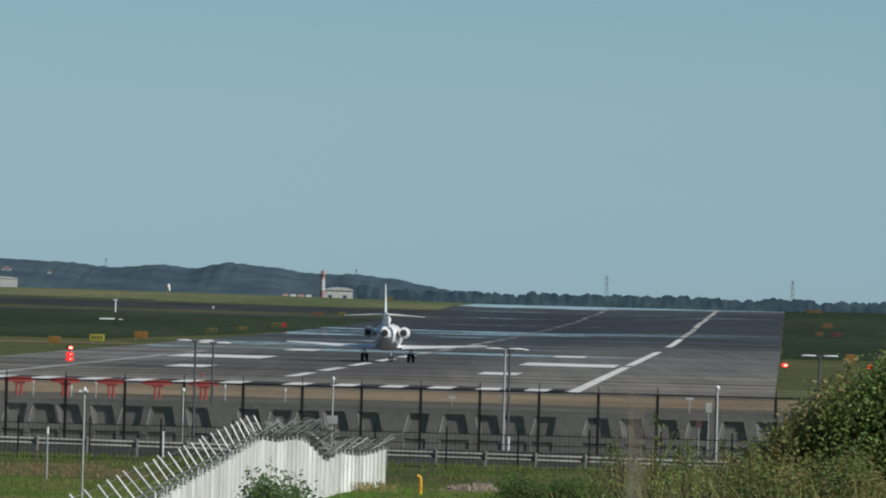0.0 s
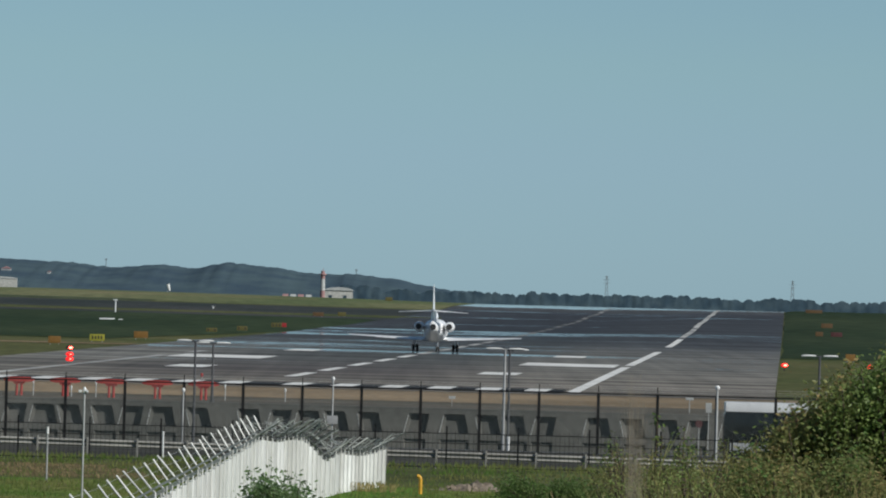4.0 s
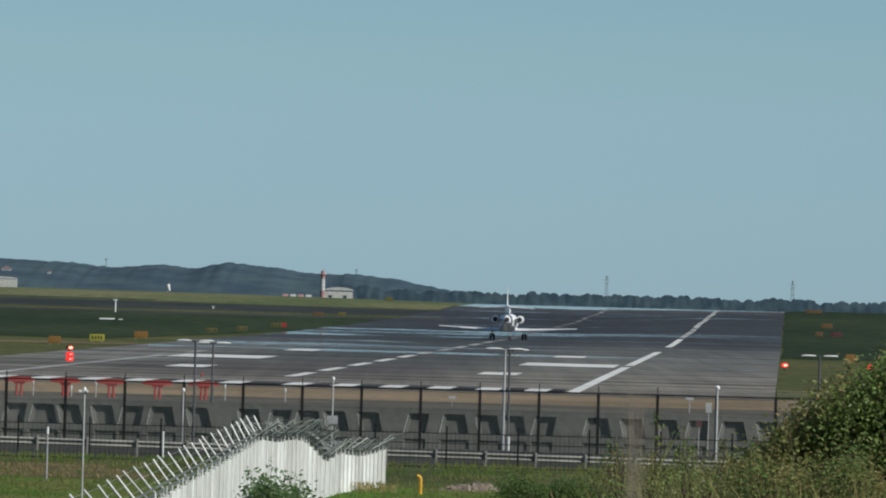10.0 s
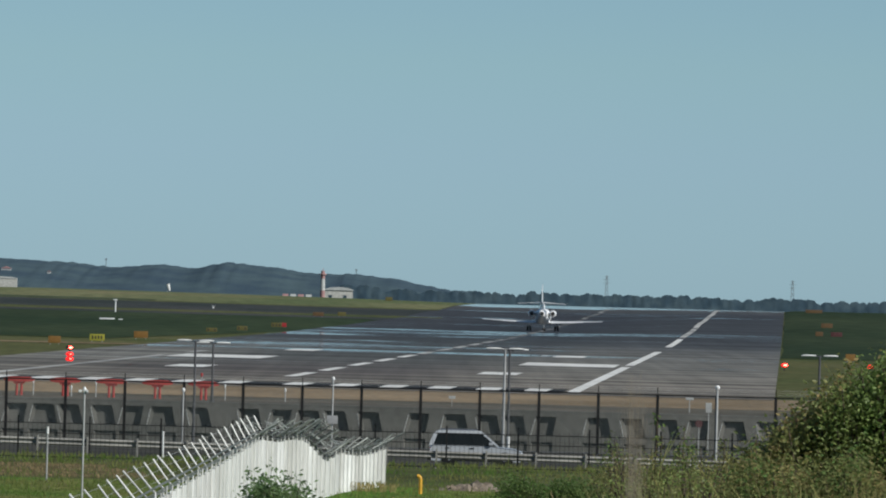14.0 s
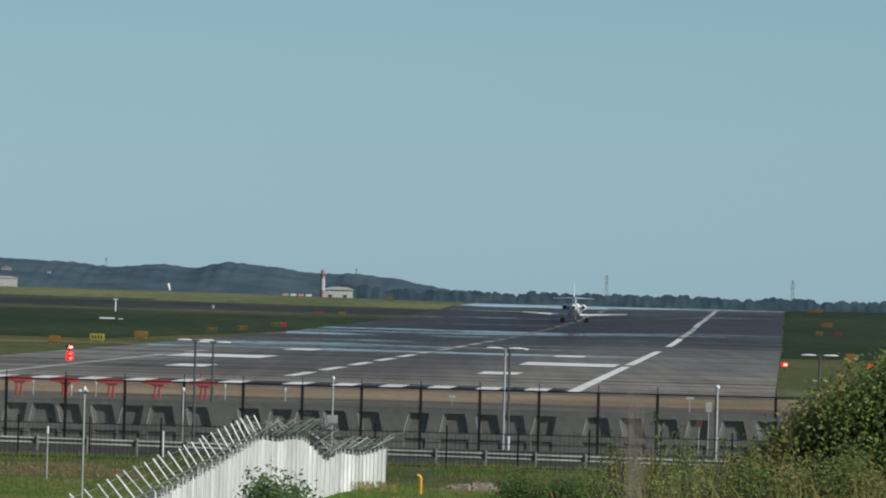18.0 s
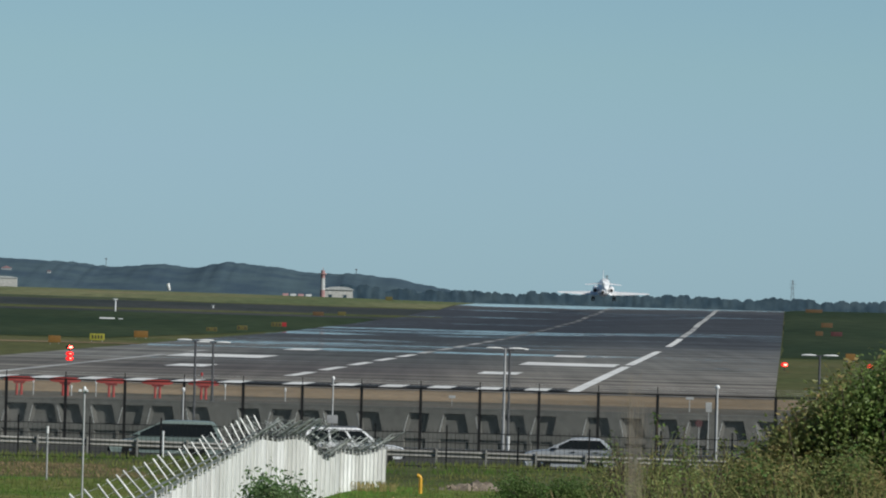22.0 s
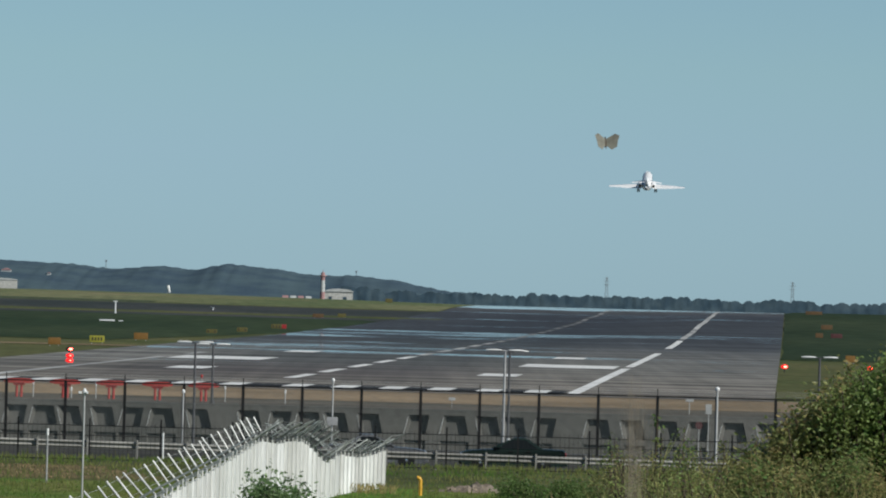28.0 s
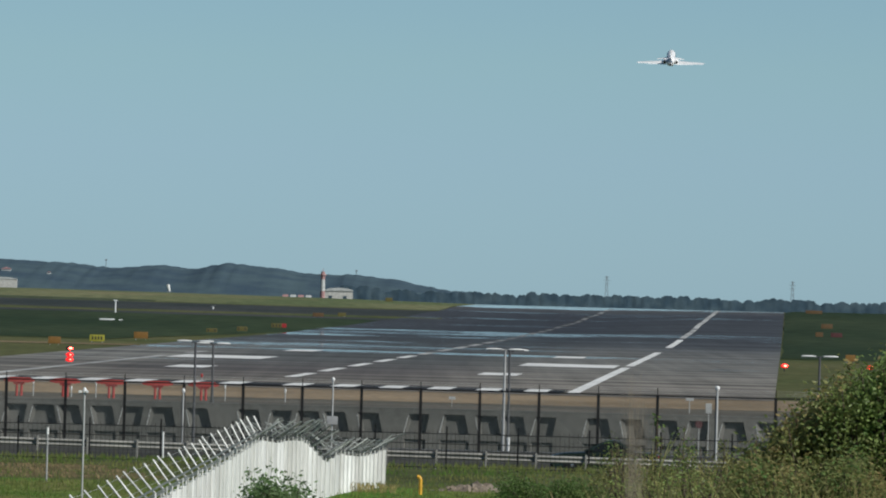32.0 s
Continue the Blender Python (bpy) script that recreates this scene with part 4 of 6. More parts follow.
def airfield_sign(x, y, w, h, material, label, marks=0, red=False):
    base = land(x, y)
    a = thing("airfield_sign", pose(x, y, base), label, "airfield sign", "airfield signs")
    bm = bmesh.new()
    add_box(bm, -w / 2, w / 2, -0.1, 0.1, 0.15, 0.15 + h, bevel=0.02)
    panel = part("panel", bm, material, a)
    for s in (-0.35, 0.35):
        bm = bmesh.new()
        add_rod(bm, (s * w, 0, -0.1), (s * w, 0, 0.2), 0.04, n=6)
        part("foot", bm, POLE_GREY, a)
    for i in range(marks):
        bm = bmesh.new()
        cx = -w * 0.3 + i * w * 0.6 / max(1, marks - 1)
        add_box(bm, cx - w * 0.05, cx + w * 0.05, -0.12, -0.104, 0.15 + h * 0.25, 0.15 + h * 0.75)
        part("mark", bm, SIGN_BLACK, panel)
    if red:
        bm = bmesh.new()
        add_box(bm, w / 2 + 0.01, w * 0.95, -0.1, 0.1, 0.15 + h * 0.1, 0.15 + h, bevel=0.02)
        part("red_panel", bm, SIGN_RED, a)


# darker copies of the sign colours: the dimming of far signs is painted in
DIM_ORANGE = node_material("dimmed_orange_board", [(0.085, 0.048, 0.018), (0.12, 0.066, 0.022)], 0.7, grain=2)
DIM_YELLOW = node_material("dimmed_yellow_board", [(0.085, 0.072, 0.018), (0.12, 0.105, 0.026)], 0.7, grain=2)
DIM_RED = node_material("dimmed_red_board", [(0.06, 0.018, 0.018), (0.085, 0.024, 0.024)], 0.7, grain=2)
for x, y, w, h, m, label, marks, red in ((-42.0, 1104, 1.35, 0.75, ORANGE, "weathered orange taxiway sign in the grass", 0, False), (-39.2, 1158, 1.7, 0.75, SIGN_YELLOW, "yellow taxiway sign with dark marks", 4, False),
                                         (-36.3, 1229, 1.7, 0.8, ORANGE, "weathered orange taxiway sign in the grass", 0, False), (-31.5, 1395, 1.5, 0.6, DIM_YELLOW, "small yellow taxiway sign in dark grass", 2, False),
                                         (-28.3, 1445, 1.5, 0.7, DIM_YELLOW, "small yellow taxiway sign in dark grass", 2, False), (-24.9, 1536, 1.6, 0.7, DIM_YELLOW, "yellow taxiway sign with a red end panel", 3, True),
                                         (-22.4, 1847, 2.0, 0.7, DIM_ORANGE, "far orange taxiway sign", 0, False), (-18.4, 1878, 1.5, 0.7, DIM_YELLOW, "far yellow taxiway sign", 0, False),
                                         (46.4, 1148, 1.1, 0.75, ORANGE, "orange taxiway sign beside the runway", 0, False), (66.9, 1760, 2.0, 0.9, DIM_ORANGE, "far orange taxiway sign", 0, False),
                                         (59.4, 1593, 1.2, 0.8, DIM_ORANGE, "orange taxiway sign in dark grass", 0, False), (62.0, 1590, 1.8, 0.8, DIM_RED, "dark red taxiway sign in dark grass", 0, False),
                                         (80.4, 2190, 3.6, 0.8, DIM_ORANGE, "far orange board at the field's edge", 0, False), (-12.0, 2310, 1.6, 0.9, DIM_YELLOW, "far yellow board at the field's edge", 0, False)):
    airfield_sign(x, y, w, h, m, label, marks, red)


def small_board(x, y, z0, z1, w, material, label, round_face=False):
    base = land(x, y)
    a = thing("roadside_board", pose(x, y, base), label, "sign")
    bm = bmesh.new()
    add_rod(bm, (0, 0.03, -0.1), (0, 0.03, z1 - base), 0.024, n=6)
    part("stake", bm, PALE_POLE, a)
    bm = bmesh.new()
    if round_face:
        c = (z0 + z1) / 2 - base
        add_loft(bm, [[(w / 2 * math.cos(q), yy, c + w / 2 * math.sin(q)) for q in [2 * math.pi * i / 16 for i in range(16)]] for yy in (-0.03, 0.0)])
    else:
        add_box(bm, -w / 2, w / 2, -0.03, 0.0, z0 - base, z1 - base, bevel=0.01)
    part("face", bm, material, a)


small_board(0.82, 640, 0.5, 0.68, 0.42, PALE_POLE, "small white board on a stake")
small_board(15.8, 640, 0.8, 0.97, 0.5, PALE_POLE, "small white board on a stake")
small_board(14.45, 563, 0.14, 0.58, 0.42, DIM_RED, "round red road sign on a pale stake", True)
small_board(15.05, 566, 0.95, 1.5, 0.34, PALE_POLE, "narrow white road sign on a stake")


# ---- far field things ----
# steel of far pylons and masts, lightened by haze in its colour
HAZY_STEEL = node_material("haze_greyed_steel", [(0.15, 0.19, 0.21), (0.2, 0.24, 0.26)], 0.8, grain=0.6, spread=0.1)


def striped_mast(x, y):
    base = land(x, y)
    m = thing("striped_mast", pose(x, y, base), "red and white banded airfield mast", "mast")
    h = 9.8 - base
    for i in range(7):
        bm = bmesh.new()
        add_rod(bm, (0, 0, h * i / 7), (0, 0, h * (i + 1) / 7 - 0.01), 0.66 - 0.02 * i, 0.64 - 0.02 * i, 12)
        part("band", bm, (HAZY_WHITE if 2 <= i <= 4 else HAZY_RED), m)
    bm = bmesh.new()
    add_rod(bm, (0, 0, h * 0.86), (0, 0, h * 0.9), 0.95, n=12)
    add_rod(bm, (0, 0, h), (0, 0, h + 0.7), 0.12, 0.05, 6)
    part("platform", bm, HAZY_RED, m)


striped_mast(-30.1, 2560)


def low_shed(x0, x1, y, z1, label):
    base = land((x0 + x1) / 2, y)
    a = thing("airfield_shed", pose((x0 + x1) / 2, y, base), label, "building")
    w, h = (x1 - x0) / 2, z1 - base
    bm = bmesh.new()
    add_box(bm, -w, w, 0, 5, -0.2, h)
    body = part("wall", bm, node_material("pale_render", [(0.4, 0.4, 0.38), (0.5, 0.49, 0.46)], 0.85, grain=0.6), a)
    bm = bmesh.new()   # a shallow curved roof
    add_loft(bm, [[(-w - 0.2, y, h + 0.005), (w + 0.2, y, h + 0.005)] + [((w + 0.2) * math.cos(q), y, h + 0.02 + 0.85 * math.sin(q)) for q in (0.3, 0.9, 1.57, 2.24, 2.84)] for y in (-0.25, 5.2)])
    part("roof", bm, HAZY_WHITE, a)
    # doorways share the far woods' blue, which has haze in its colour
    for s in (-0.62, 0.45):
        bm = bmesh.new()
        add_box(bm, s * w - 0.45, s * w + 0.45, -0.04, 0.05, 0, h * 0.5)
        part("doorway", bm, HAZY_WOODS, a)


low_shed(-30.4, -23.2, 2640, 4.9, "pale flat-roofed airfield shed with dark doorways")
low_shed(-194, -180.2, 4300, 4.4, "white industrial shed at the foot of the hills")


def hill_house(x, y, z, w, h, label):
    """A small pale house half hidden on the wooded slope."""
    a = thing("hill_house", pose(x, y, z), label, "house", "houses on the hills")
    bm = bmesh.new()
    add_box(bm, -w / 2, w / 2, 0, 8, -1.2, h)
    part("wall", bm, HAZY_WHITE, a)
    bm = bmesh.new()
    add_loft(bm, [[(-w / 2 - 0.2, y0, h + 0.01), (w / 2 + 0.2, y0, h + 0.01), (0, y0, h + w * 0.22)] for y0 in (-0.3, 8.3)], smooth=False)
    part("roof", bm, HAZY_RED, a)


hill_house(-195.5, 4546, 8.0, 4.4, 0.7, "pale house high on the wooded slope")
hill_house(-176.0, 4538, 7.1, 1.5, 0.7, "small pale house among the trees on the slope")


def hill_mast(x, y, z, h):
    """A thin mast with a crow's nest on the hills' crest."""
    a = thing("hill_mast", pose(x, y, z), "thin dark mast on the crest of the hills", "mast", "masts on the hills")
    bm = bmesh.new()
    add_rod(bm, (0, 0, -4), (0, 0, h), 0.2, 0.16, 6)
    part("shaft", bm, HAZY_STEEL, a)
    bm = bmesh.new()
    add_box(bm, -0.5, 0.5, -0.4, 0.4, h - 0.8, h, bevel=0.1)
    part("platform", bm, HAZY_STEEL, a)


hill_mast(-156.5, 4720, 11.0, 3.6)
hill_mast(-40.0, 4720, 10.0, 2.6)


def wind_cone(x, y):
    base = land(x, y)
    a = thing("wind_cone", pose(x, y, base), "drooping white wind cone on a mast", "windsock")
    bm = bmesh.new()
    add_rod(bm, (0, 0, -0.1), (0, 0, 2.0), 0.06, n=6)
    part("mast", bm, POLE_GREY, a)
    bm = bmesh.new()
    add_loft(bm, [[(0.05 + 0.5 * k + r * math.cos(q), r * math.sin(q), 2.0 - 1.7 * k + 0.3 * r * math.cos(q)) for q in [2 * math.pi * i / 10 for i in range(10)]] for k, r in ((0, 0.42), (0.5, 0.36), (1, 0.22))])
    part("sock", bm, LAMP_WHITE, a)


wind_cone(-67.6, 2500)


def white_stand(x, y, top, w, label):
    base = land(x, y)
    a = thing("instrument_stand", pose(x, y, base), label, "instrument")
    bm = bmesh.new()
    add_rod(bm, (0, 0, -0.1), (0, 0, top), 0.14, n=8)
    part("post", bm, LAMP_WHITE, a)
    bm = bmesh.new()
    add_box(bm, -w, w, -0.25, 0.25, top * 0.92, top, bevel=0.03)
    part("head", bm, LAMP_WHITE, a)


white_stand(-57.5, 1790, 2.4, 0.35, "slim white instrument post in the grass")
white_stand(-44.1, 1960, 0.6, 0.4, "low white instrument box in the grass")


def white_slab(x0, x1, y, h, label):
    base = land((x0 + x1) / 2, y)
    a = thing("ground_panel", pose((x0 + x1) / 2, y, base), label, "panel")
    w = (x1 - x0) / 2
    bm = bmesh.new()
    add_box(bm, -w, w, 0, 4, 0.02, h, bevel=0.03)
    part("panel", bm, LAMP_WHITE, a)


white_slab(-54.2, -51.9, 1610, 0.4, "low white panel lying in the grass")
white_slab(-51.2, -50.6, 1610, 0.3, "low white panel lying in the grass")
white_slab(-51.2, -47.6, 1775, 0.16, "low white panel lying in the grass")


def pylon(x, y, top):
    a = thing("power_pylon", pose(x, y, -3), "distant dark lattice power pylon", "pylon", "power pylons")
    h = top + 3
    bm = bmesh.new()
    def leg(sx, sy, k):
        w = 1.15 * (1 - k) + 0.2 * k
        return Vector((sx * w, sy * w, h * k))
    for sx in (-1, 1):
        for sy in (-1, 1):
            for i in range(6):
                add_rod(bm, leg(sx, sy, i / 6), leg(sx, sy, (i + 1) / 6), 0.13, n=4)
    for i in range(6):
        for sy in (-1, 1):
            add_rod(bm, leg(-1, sy, i / 6), leg(1, sy, (i + 1) / 6), 0.09, n=4)
            add_rod(bm, leg(1, sy, i / 6), leg(-1, sy, (i + 1) / 6), 0.09, n=4)
    part("lattice", bm, HAZY_STEEL, a)
    for k, w in ((0.78, 1.4), (0.88, 1.6), (0.97, 1.0)):
        bm = bmesh.new()
        add_rod(bm, (-w, 0, h * k), (w, 0, h * k), 0.12, n=4)
        part("cross_arm", bm, HAZY_STEEL, a)


pylon(74.6, 4600, 12.6)
pylon(158.9, 4600, 12.5)


def far_barrier(x, y, material, label):
    base = land(x, y)
    a = thing("works_barrier", pose(x, y, base), label, "barrier", "works barriers")
    bm = bmesh.new()
    add_loft(bm, [[(-0.75, -0.3, 0), (0.75, -0.3, 0), (0.75, 0.3, 0), (-0.75, 0.3, 0)], [(-0.7, -0.12, 0.55), (0.7, -0.12, 0.55), (0.7, 0.12, 0.55), (-0.7, 0.12, 0.55)]], smooth=False)
    part("block", bm, material, a)
    bm = bmesh.new()
    add_box(bm, -0.6, 0.6, -0.16, 0.16, 0.3, 0.42)
    part("band", bm, HAZY_WHITE, a)


for i in range(4):
    far_barrier(-38.5 + i * 1.9, 2500, HAZY_RED if i % 2 == 0 else HAZY_WHITE, "red works barrier on the far grass" if i % 2 == 0 else "white works barrier on the far grass")

# ---- vehicles ----
CAR_GLASS = node_material("dark_car_glass", [(0.009, 0.011, 0.011), (0.016, 0.019, 0.019)], 0.06, grain=1, spread=0.05, gloss=0.32)
CHROME = node_material("bright_metal", [(0.55, 0.55, 0.55), (0.68, 0.68, 0.68)], 0.2, 0.9, grain=3, spread=0.08)
HEADLIGHT = node_material("clear_lamp_lens", [(0.75, 0.76, 0.78), (0.85, 0.85, 0.86)], 0.1, 0.3, grain=3, spread=0.05)
TAIL_RED = node_material("red_lamp_cover", [(0.4, 0.01, 0.01), (0.5, 0.02, 0.02)], 0.2, grain=3, spread=0.05)
PLASTIC = node_material("black_plastic", [(0.008, 0.009, 0.009), (0.016, 0.017, 0.017)], 0.7, grain=3, gloss=0.2)
PAINTS = {}


def car_paint(name, c):
    if name not in PAINTS:
        PAINTS[name] = node_material("car_paint_" + name, [tuple(v * 0.93 for v in c), c], 0.34, 0.1, grain=0.8, spread=0.04, coat=0.2 if max(c) > 0.03 else 0.0, gloss=0.5 if max(c) > 0.03 else 0.25)
    return PAINTS[name]


def wheel(parent, x, y, r, w, name="wheel"):
    s = 1 if y > 0 else -1
    bm = bmesh.new()
    n = 20
    add_loft(bm, [[(r * k * math.cos(2 * math.pi * i / n), yy * w, r * k * math.sin(2 * math.pi * i / n)) for i in range(n)] for yy, k in ((-0.5, 0.66), (-0.5, 0.92), (-0.35, 1), (0.35, 1), (0.5, 0.92), (0.5, 0.66))])
    tyre = part(name, bm, TYRE, parent, place=pose(x, y, r))
    bm = bmesh.new()
    add_loft(bm, [[(r * k * math.cos(2 * math.pi * i / n), s * yy * w, r * k * math.sin(2 * math.pi * i / n)) for i in range(n)] for yy, k in ((0.3, 0.64), (0.47, 0.62), (0.52, 0.2), (0.53, 0.05))])
    part("rim", bm, CHROME, tyre)
    return tyre


def make_car(kind, length, height, paint, label, name="car"):
    """A car that points along +x, wheels on z = 0. kind: sedan, wagon, hatch, suv, carrier (a long people carrier)."""
    W = 1.78 if kind != "carrier" else 1.9
    car = thing(name, pose(0, 0, 0), label, "car", "cars on the road")
    L, h = length / 2, height
    belt = h * (0.67 if kind in ("sedan", "wagon", "hatch") else 0.6)
    clear = 0.2 if kind in ("sedan", "wagon", "hatch") else 0.28
    hood = belt - (0.05 if kind != "carrier" else 0.16)
    nose = hood * 0.82
    x_wind = L * (0.38 if kind in ("sedan", "wagon") else 0.45 if kind in ("hatch", "suv") else 0.6)
    x_back = -L * (0.52 if kind == "sedan" else 0.9 if kind == "hatch" else 0.96)
    tail = belt - 0.02 if kind != "sedan" else belt - 0.04
    side = [(L - 0.12, clear), (L - 0.02, clear + 0.18), (L, nose - 0.18), (L - 0.08, nose), (L * 0.8, nose + (hood - nose) * 0.6), (x_wind, hood), (x_wind - 0.3, belt), (x_back + 0.2, belt), (x_back, belt), (-L + 0.12, tail),
            (-L + 0.02, tail - 0.12), (-L, clear + 0.35), (-L + 0.1, clear)]
    bm = bmesh.new()
    def ringed(y, k, dz):
        return [(x * k, y, clear + (z - clear) * (1 - dz)) for x, z in side]
    add_loft(bm, [ringed(-W / 2 + 0.02, 0.975, 0.06), ringed(-W / 2 + 0.0, 0.985, 0.03), ringed(-W / 2 + 0.12, 0.997, 0.0), ringed(0, 1.0, -0.015), ringed(W / 2 - 0.12, 0.997, 0.0), ringed(W / 2, 0.985, 0.03), ringed(W / 2 - 0.02, 0.975, 0.06)], smooth=False)
    body = part("body", bm, paint, car)
    # the glasshouse, its roof and pillars
    rake = {"suv": 0.6, "carrier": 1.15, "hatch": 0.85}.get(kind, 0.8)
    back_rake = {"sedan": 0.62, "wagon": 0.3, "hatch": 0.42, "suv": 0.2, "carrier": 0.3}[kind]
    yb, yr = W / 2 - 0.06, W / 2 - 0.24
    rf, rb = x_wind - 0.05 - rake, x_back + back_rake
    drop = 0.12 if kind in ("suv", "carrier") else 0.08
    zb, zr = belt - 0.02, h - drop
    bm = bmesh.new()
    add_loft(bm, [[(x_back, -yb, zb), (x_wind, -yb, zb), (x_wind, yb, zb), (x_back, yb, zb)], [(rb, -yr, zr), (rf, -yr, zr), (rf, yr, zr), (rb, yr, zr)]], smooth=False)
    part("glasshouse", bm, CAR_GLASS, car)
    bm = bmesh.new()
    add_loft(bm, [[(rb - 0.04, -yr - 0.02, zr - 0.02), (rf + 0.04, -yr - 0.02, zr - 0.02), (rf + 0.04, yr + 0.02, zr - 0.02), (rb - 0.04, yr + 0.02, zr - 0.02)],
                  *[[(rb + ib, -yr + iy, h - dz), (rf - jf, -yr + iy, h - dz), (rf - jf, yr - iy, h - dz), (rb + ib, yr - iy, h - dz)] for ib, jf, iy, dz in ((0.02, 0.04, 0.01, drop * 0.55), (0.12, 0.16, 0.06, drop * 0.2), (0.32, 0.4, 0.13, 0.0), (0.7, 0.8, 0.22, -0.014))]])
    part("roof", bm, paint, car)
    mids = {"sedan": (0.5,), "hatch": (0.5,), "wagon": (0.36, 0.68), "suv": (0.36, 0.68), "carrier": (0.33, 0.62)}[kind]
    for s in (-1, 1):
        for k in (0.0, *mids, 1.0):
            bx, tx = x_back + (x_wind - x_back) * k, rb + (rf - rb) * k
            w = (0.05 if paint is PAINTS.get("white") else 0.03) if 0 < k < 1 else (0.06 if k == 1 else 0.09)
            bm = bmesh.new()
            add_loft(bm, [[(bx - w, s * (yb + 0.012), zb), (bx + w, s * (yb + 0.012), zb), (bx + w, s * (yb - 0.05), zb), (bx - w, s * (yb - 0.05), zb)],
                          [(tx - w, s * (yr + 0.012), zr), (tx + w, s * (yr + 0.012), zr), (tx + w, s * (yr - 0.05), zr), (tx - w, s * (yr - 0.05), zr)]], smooth=False)
            part("pillar", bm, paint if paint is PAINTS.get("white") or not 0 < k < 1 else CAR_GLASS, car)
        for fx in (0.61, -0.56):
            bm = bmesh.new()
            add_loft(bm, [[(fx * L + 0.37 * math.cos(a), s * yy, 0.33 + 0.37 * math.sin(a)) for a in [2 * math.pi * i / 18 for i in range(18)]] for yy in (W / 2 - 0.2, W / 2 + 0.004)])
            part("wheel_arch", bm, PLASTIC, body)
            wheel(car, fx * L, s * (W / 2 - 0.1), 0.32 if kind not in ("suv", "carrier") else 0.36, 0.2)
        bm = bmesh.new()
        add_box(bm, L - 0.14, L - 0.03, s * W * 0.36 - 0.2, s * W * 0.36 + 0.2, nose - 0.17, nose - 0.04, bevel=0.02)
        part("headlight", bm, HEADLIGHT, body)
        bm = bmesh.new()
        add_box(bm, -L * 0.985 - 0.012, -L * 0.985 + 0.1, s * W * 0.4 - 0.13, s * W * 0.4 + 0.13, tail - 0.34, tail - 0.1, bevel=0.02)
        part("tail_light", bm, TAIL_RED, body)
        bm = bmesh.new()
        add_box(bm, x_wind - 0.38, x_wind - 0.2, s * (W / 2 + 0.06) - 0.06, s * (W / 2 + 0.06) + 0.06, belt + 0.02, belt + 0.14, bevel=0.03)
        part("mirror", bm, CHROME if kind == "suv" and paint is PAINTS.get("black") else paint, car)
        for k in (0.25, 0.62):
            bm = bmesh.new()
            hx = x_back + (x_wind - x_back) * k
            add_box(bm, hx - 0.09, hx + 0.09, s * W / 2 - 0.012, s * W / 2 + 0.018, belt - 0.15, belt - 0.11)
            part("door_handle", bm, PLASTIC, body)
        bm = bmesh.new()
        # on the suv a deep black strip stands for the shade low down
        add_box(bm, -L * 0.5, L * 0.5, s * W / 2 - 0.01, s * W / 2 + 0.016, clear + (0.16 if kind != "suv" else -0.02), clear + (0.22 if kind != "suv" else 0.3))
        part("trim_and_shade_strip", bm, PLASTIC, body)
    for fx, s in ((L - 0.03, 1), (-L + 0.03, -1)):
        bm = bmesh.new()
        add_box(bm, fx - 0.08, fx + 0.06, -W * 0.46, W * 0.46, clear + 0.03, clear + 0.2, bevel=0.03)
        part("bumper", bm, PLASTIC if kind in ("suv", "carrier") else paint, car)
        bm = bmesh.new()
        px = fx + s * 0.065
        add_box(bm, px - 0.01, px + 0.01, -0.22, 0.22, clear + 0.07, clear + 0.17)
        part("plate", bm, POLE_GREY, car)
    if kind == "suv":
        for s in (-1, 1):
            bm = bmesh.new()
            add_rod(bm, (rb + 0.2, s * (yr - 0.06), h + 0.03), (rf - 0.25, s * (yr - 0.06), h + 0.03), 0.02, n=6)
            part("roof_rail", bm, CHROME, car)
    return car


WHITE = car_paint("white", (0.9, 0.9, 0.89))
SILVER = car_paint("silver", (0.4, 0.42, 0.44))
BLACK = car_paint("black", (0.012, 0.0165, 0.016))
DARK_GREY = car_paint("dark_grey", (0.045, 0.048, 0.052))
DARK_GREEN = car_paint("dark_green", (0.016, 0.029, 0.025))
BLUE = car_paint("blue", (0.02, 0.045, 0.17))
RED = car_paint("red", (0.26, 0.012, 0.035))
MAROON = car_paint("maroon", (0.045, 0.008, 0.01))
PALE_GREEN = car_paint("pale_green", (0.19, 0.24, 0.22))
SLATE = car_paint("slate", (0.2, 0.21, 0.215))
MID_GREY = car_paint("mid_grey", (0.12, 0.125, 0.13))

NEAR_LANE, NEAR_LANE_B, FAR_LANE, FAR_LANE_B = 432.5, 436.5, 448.0, 452.5

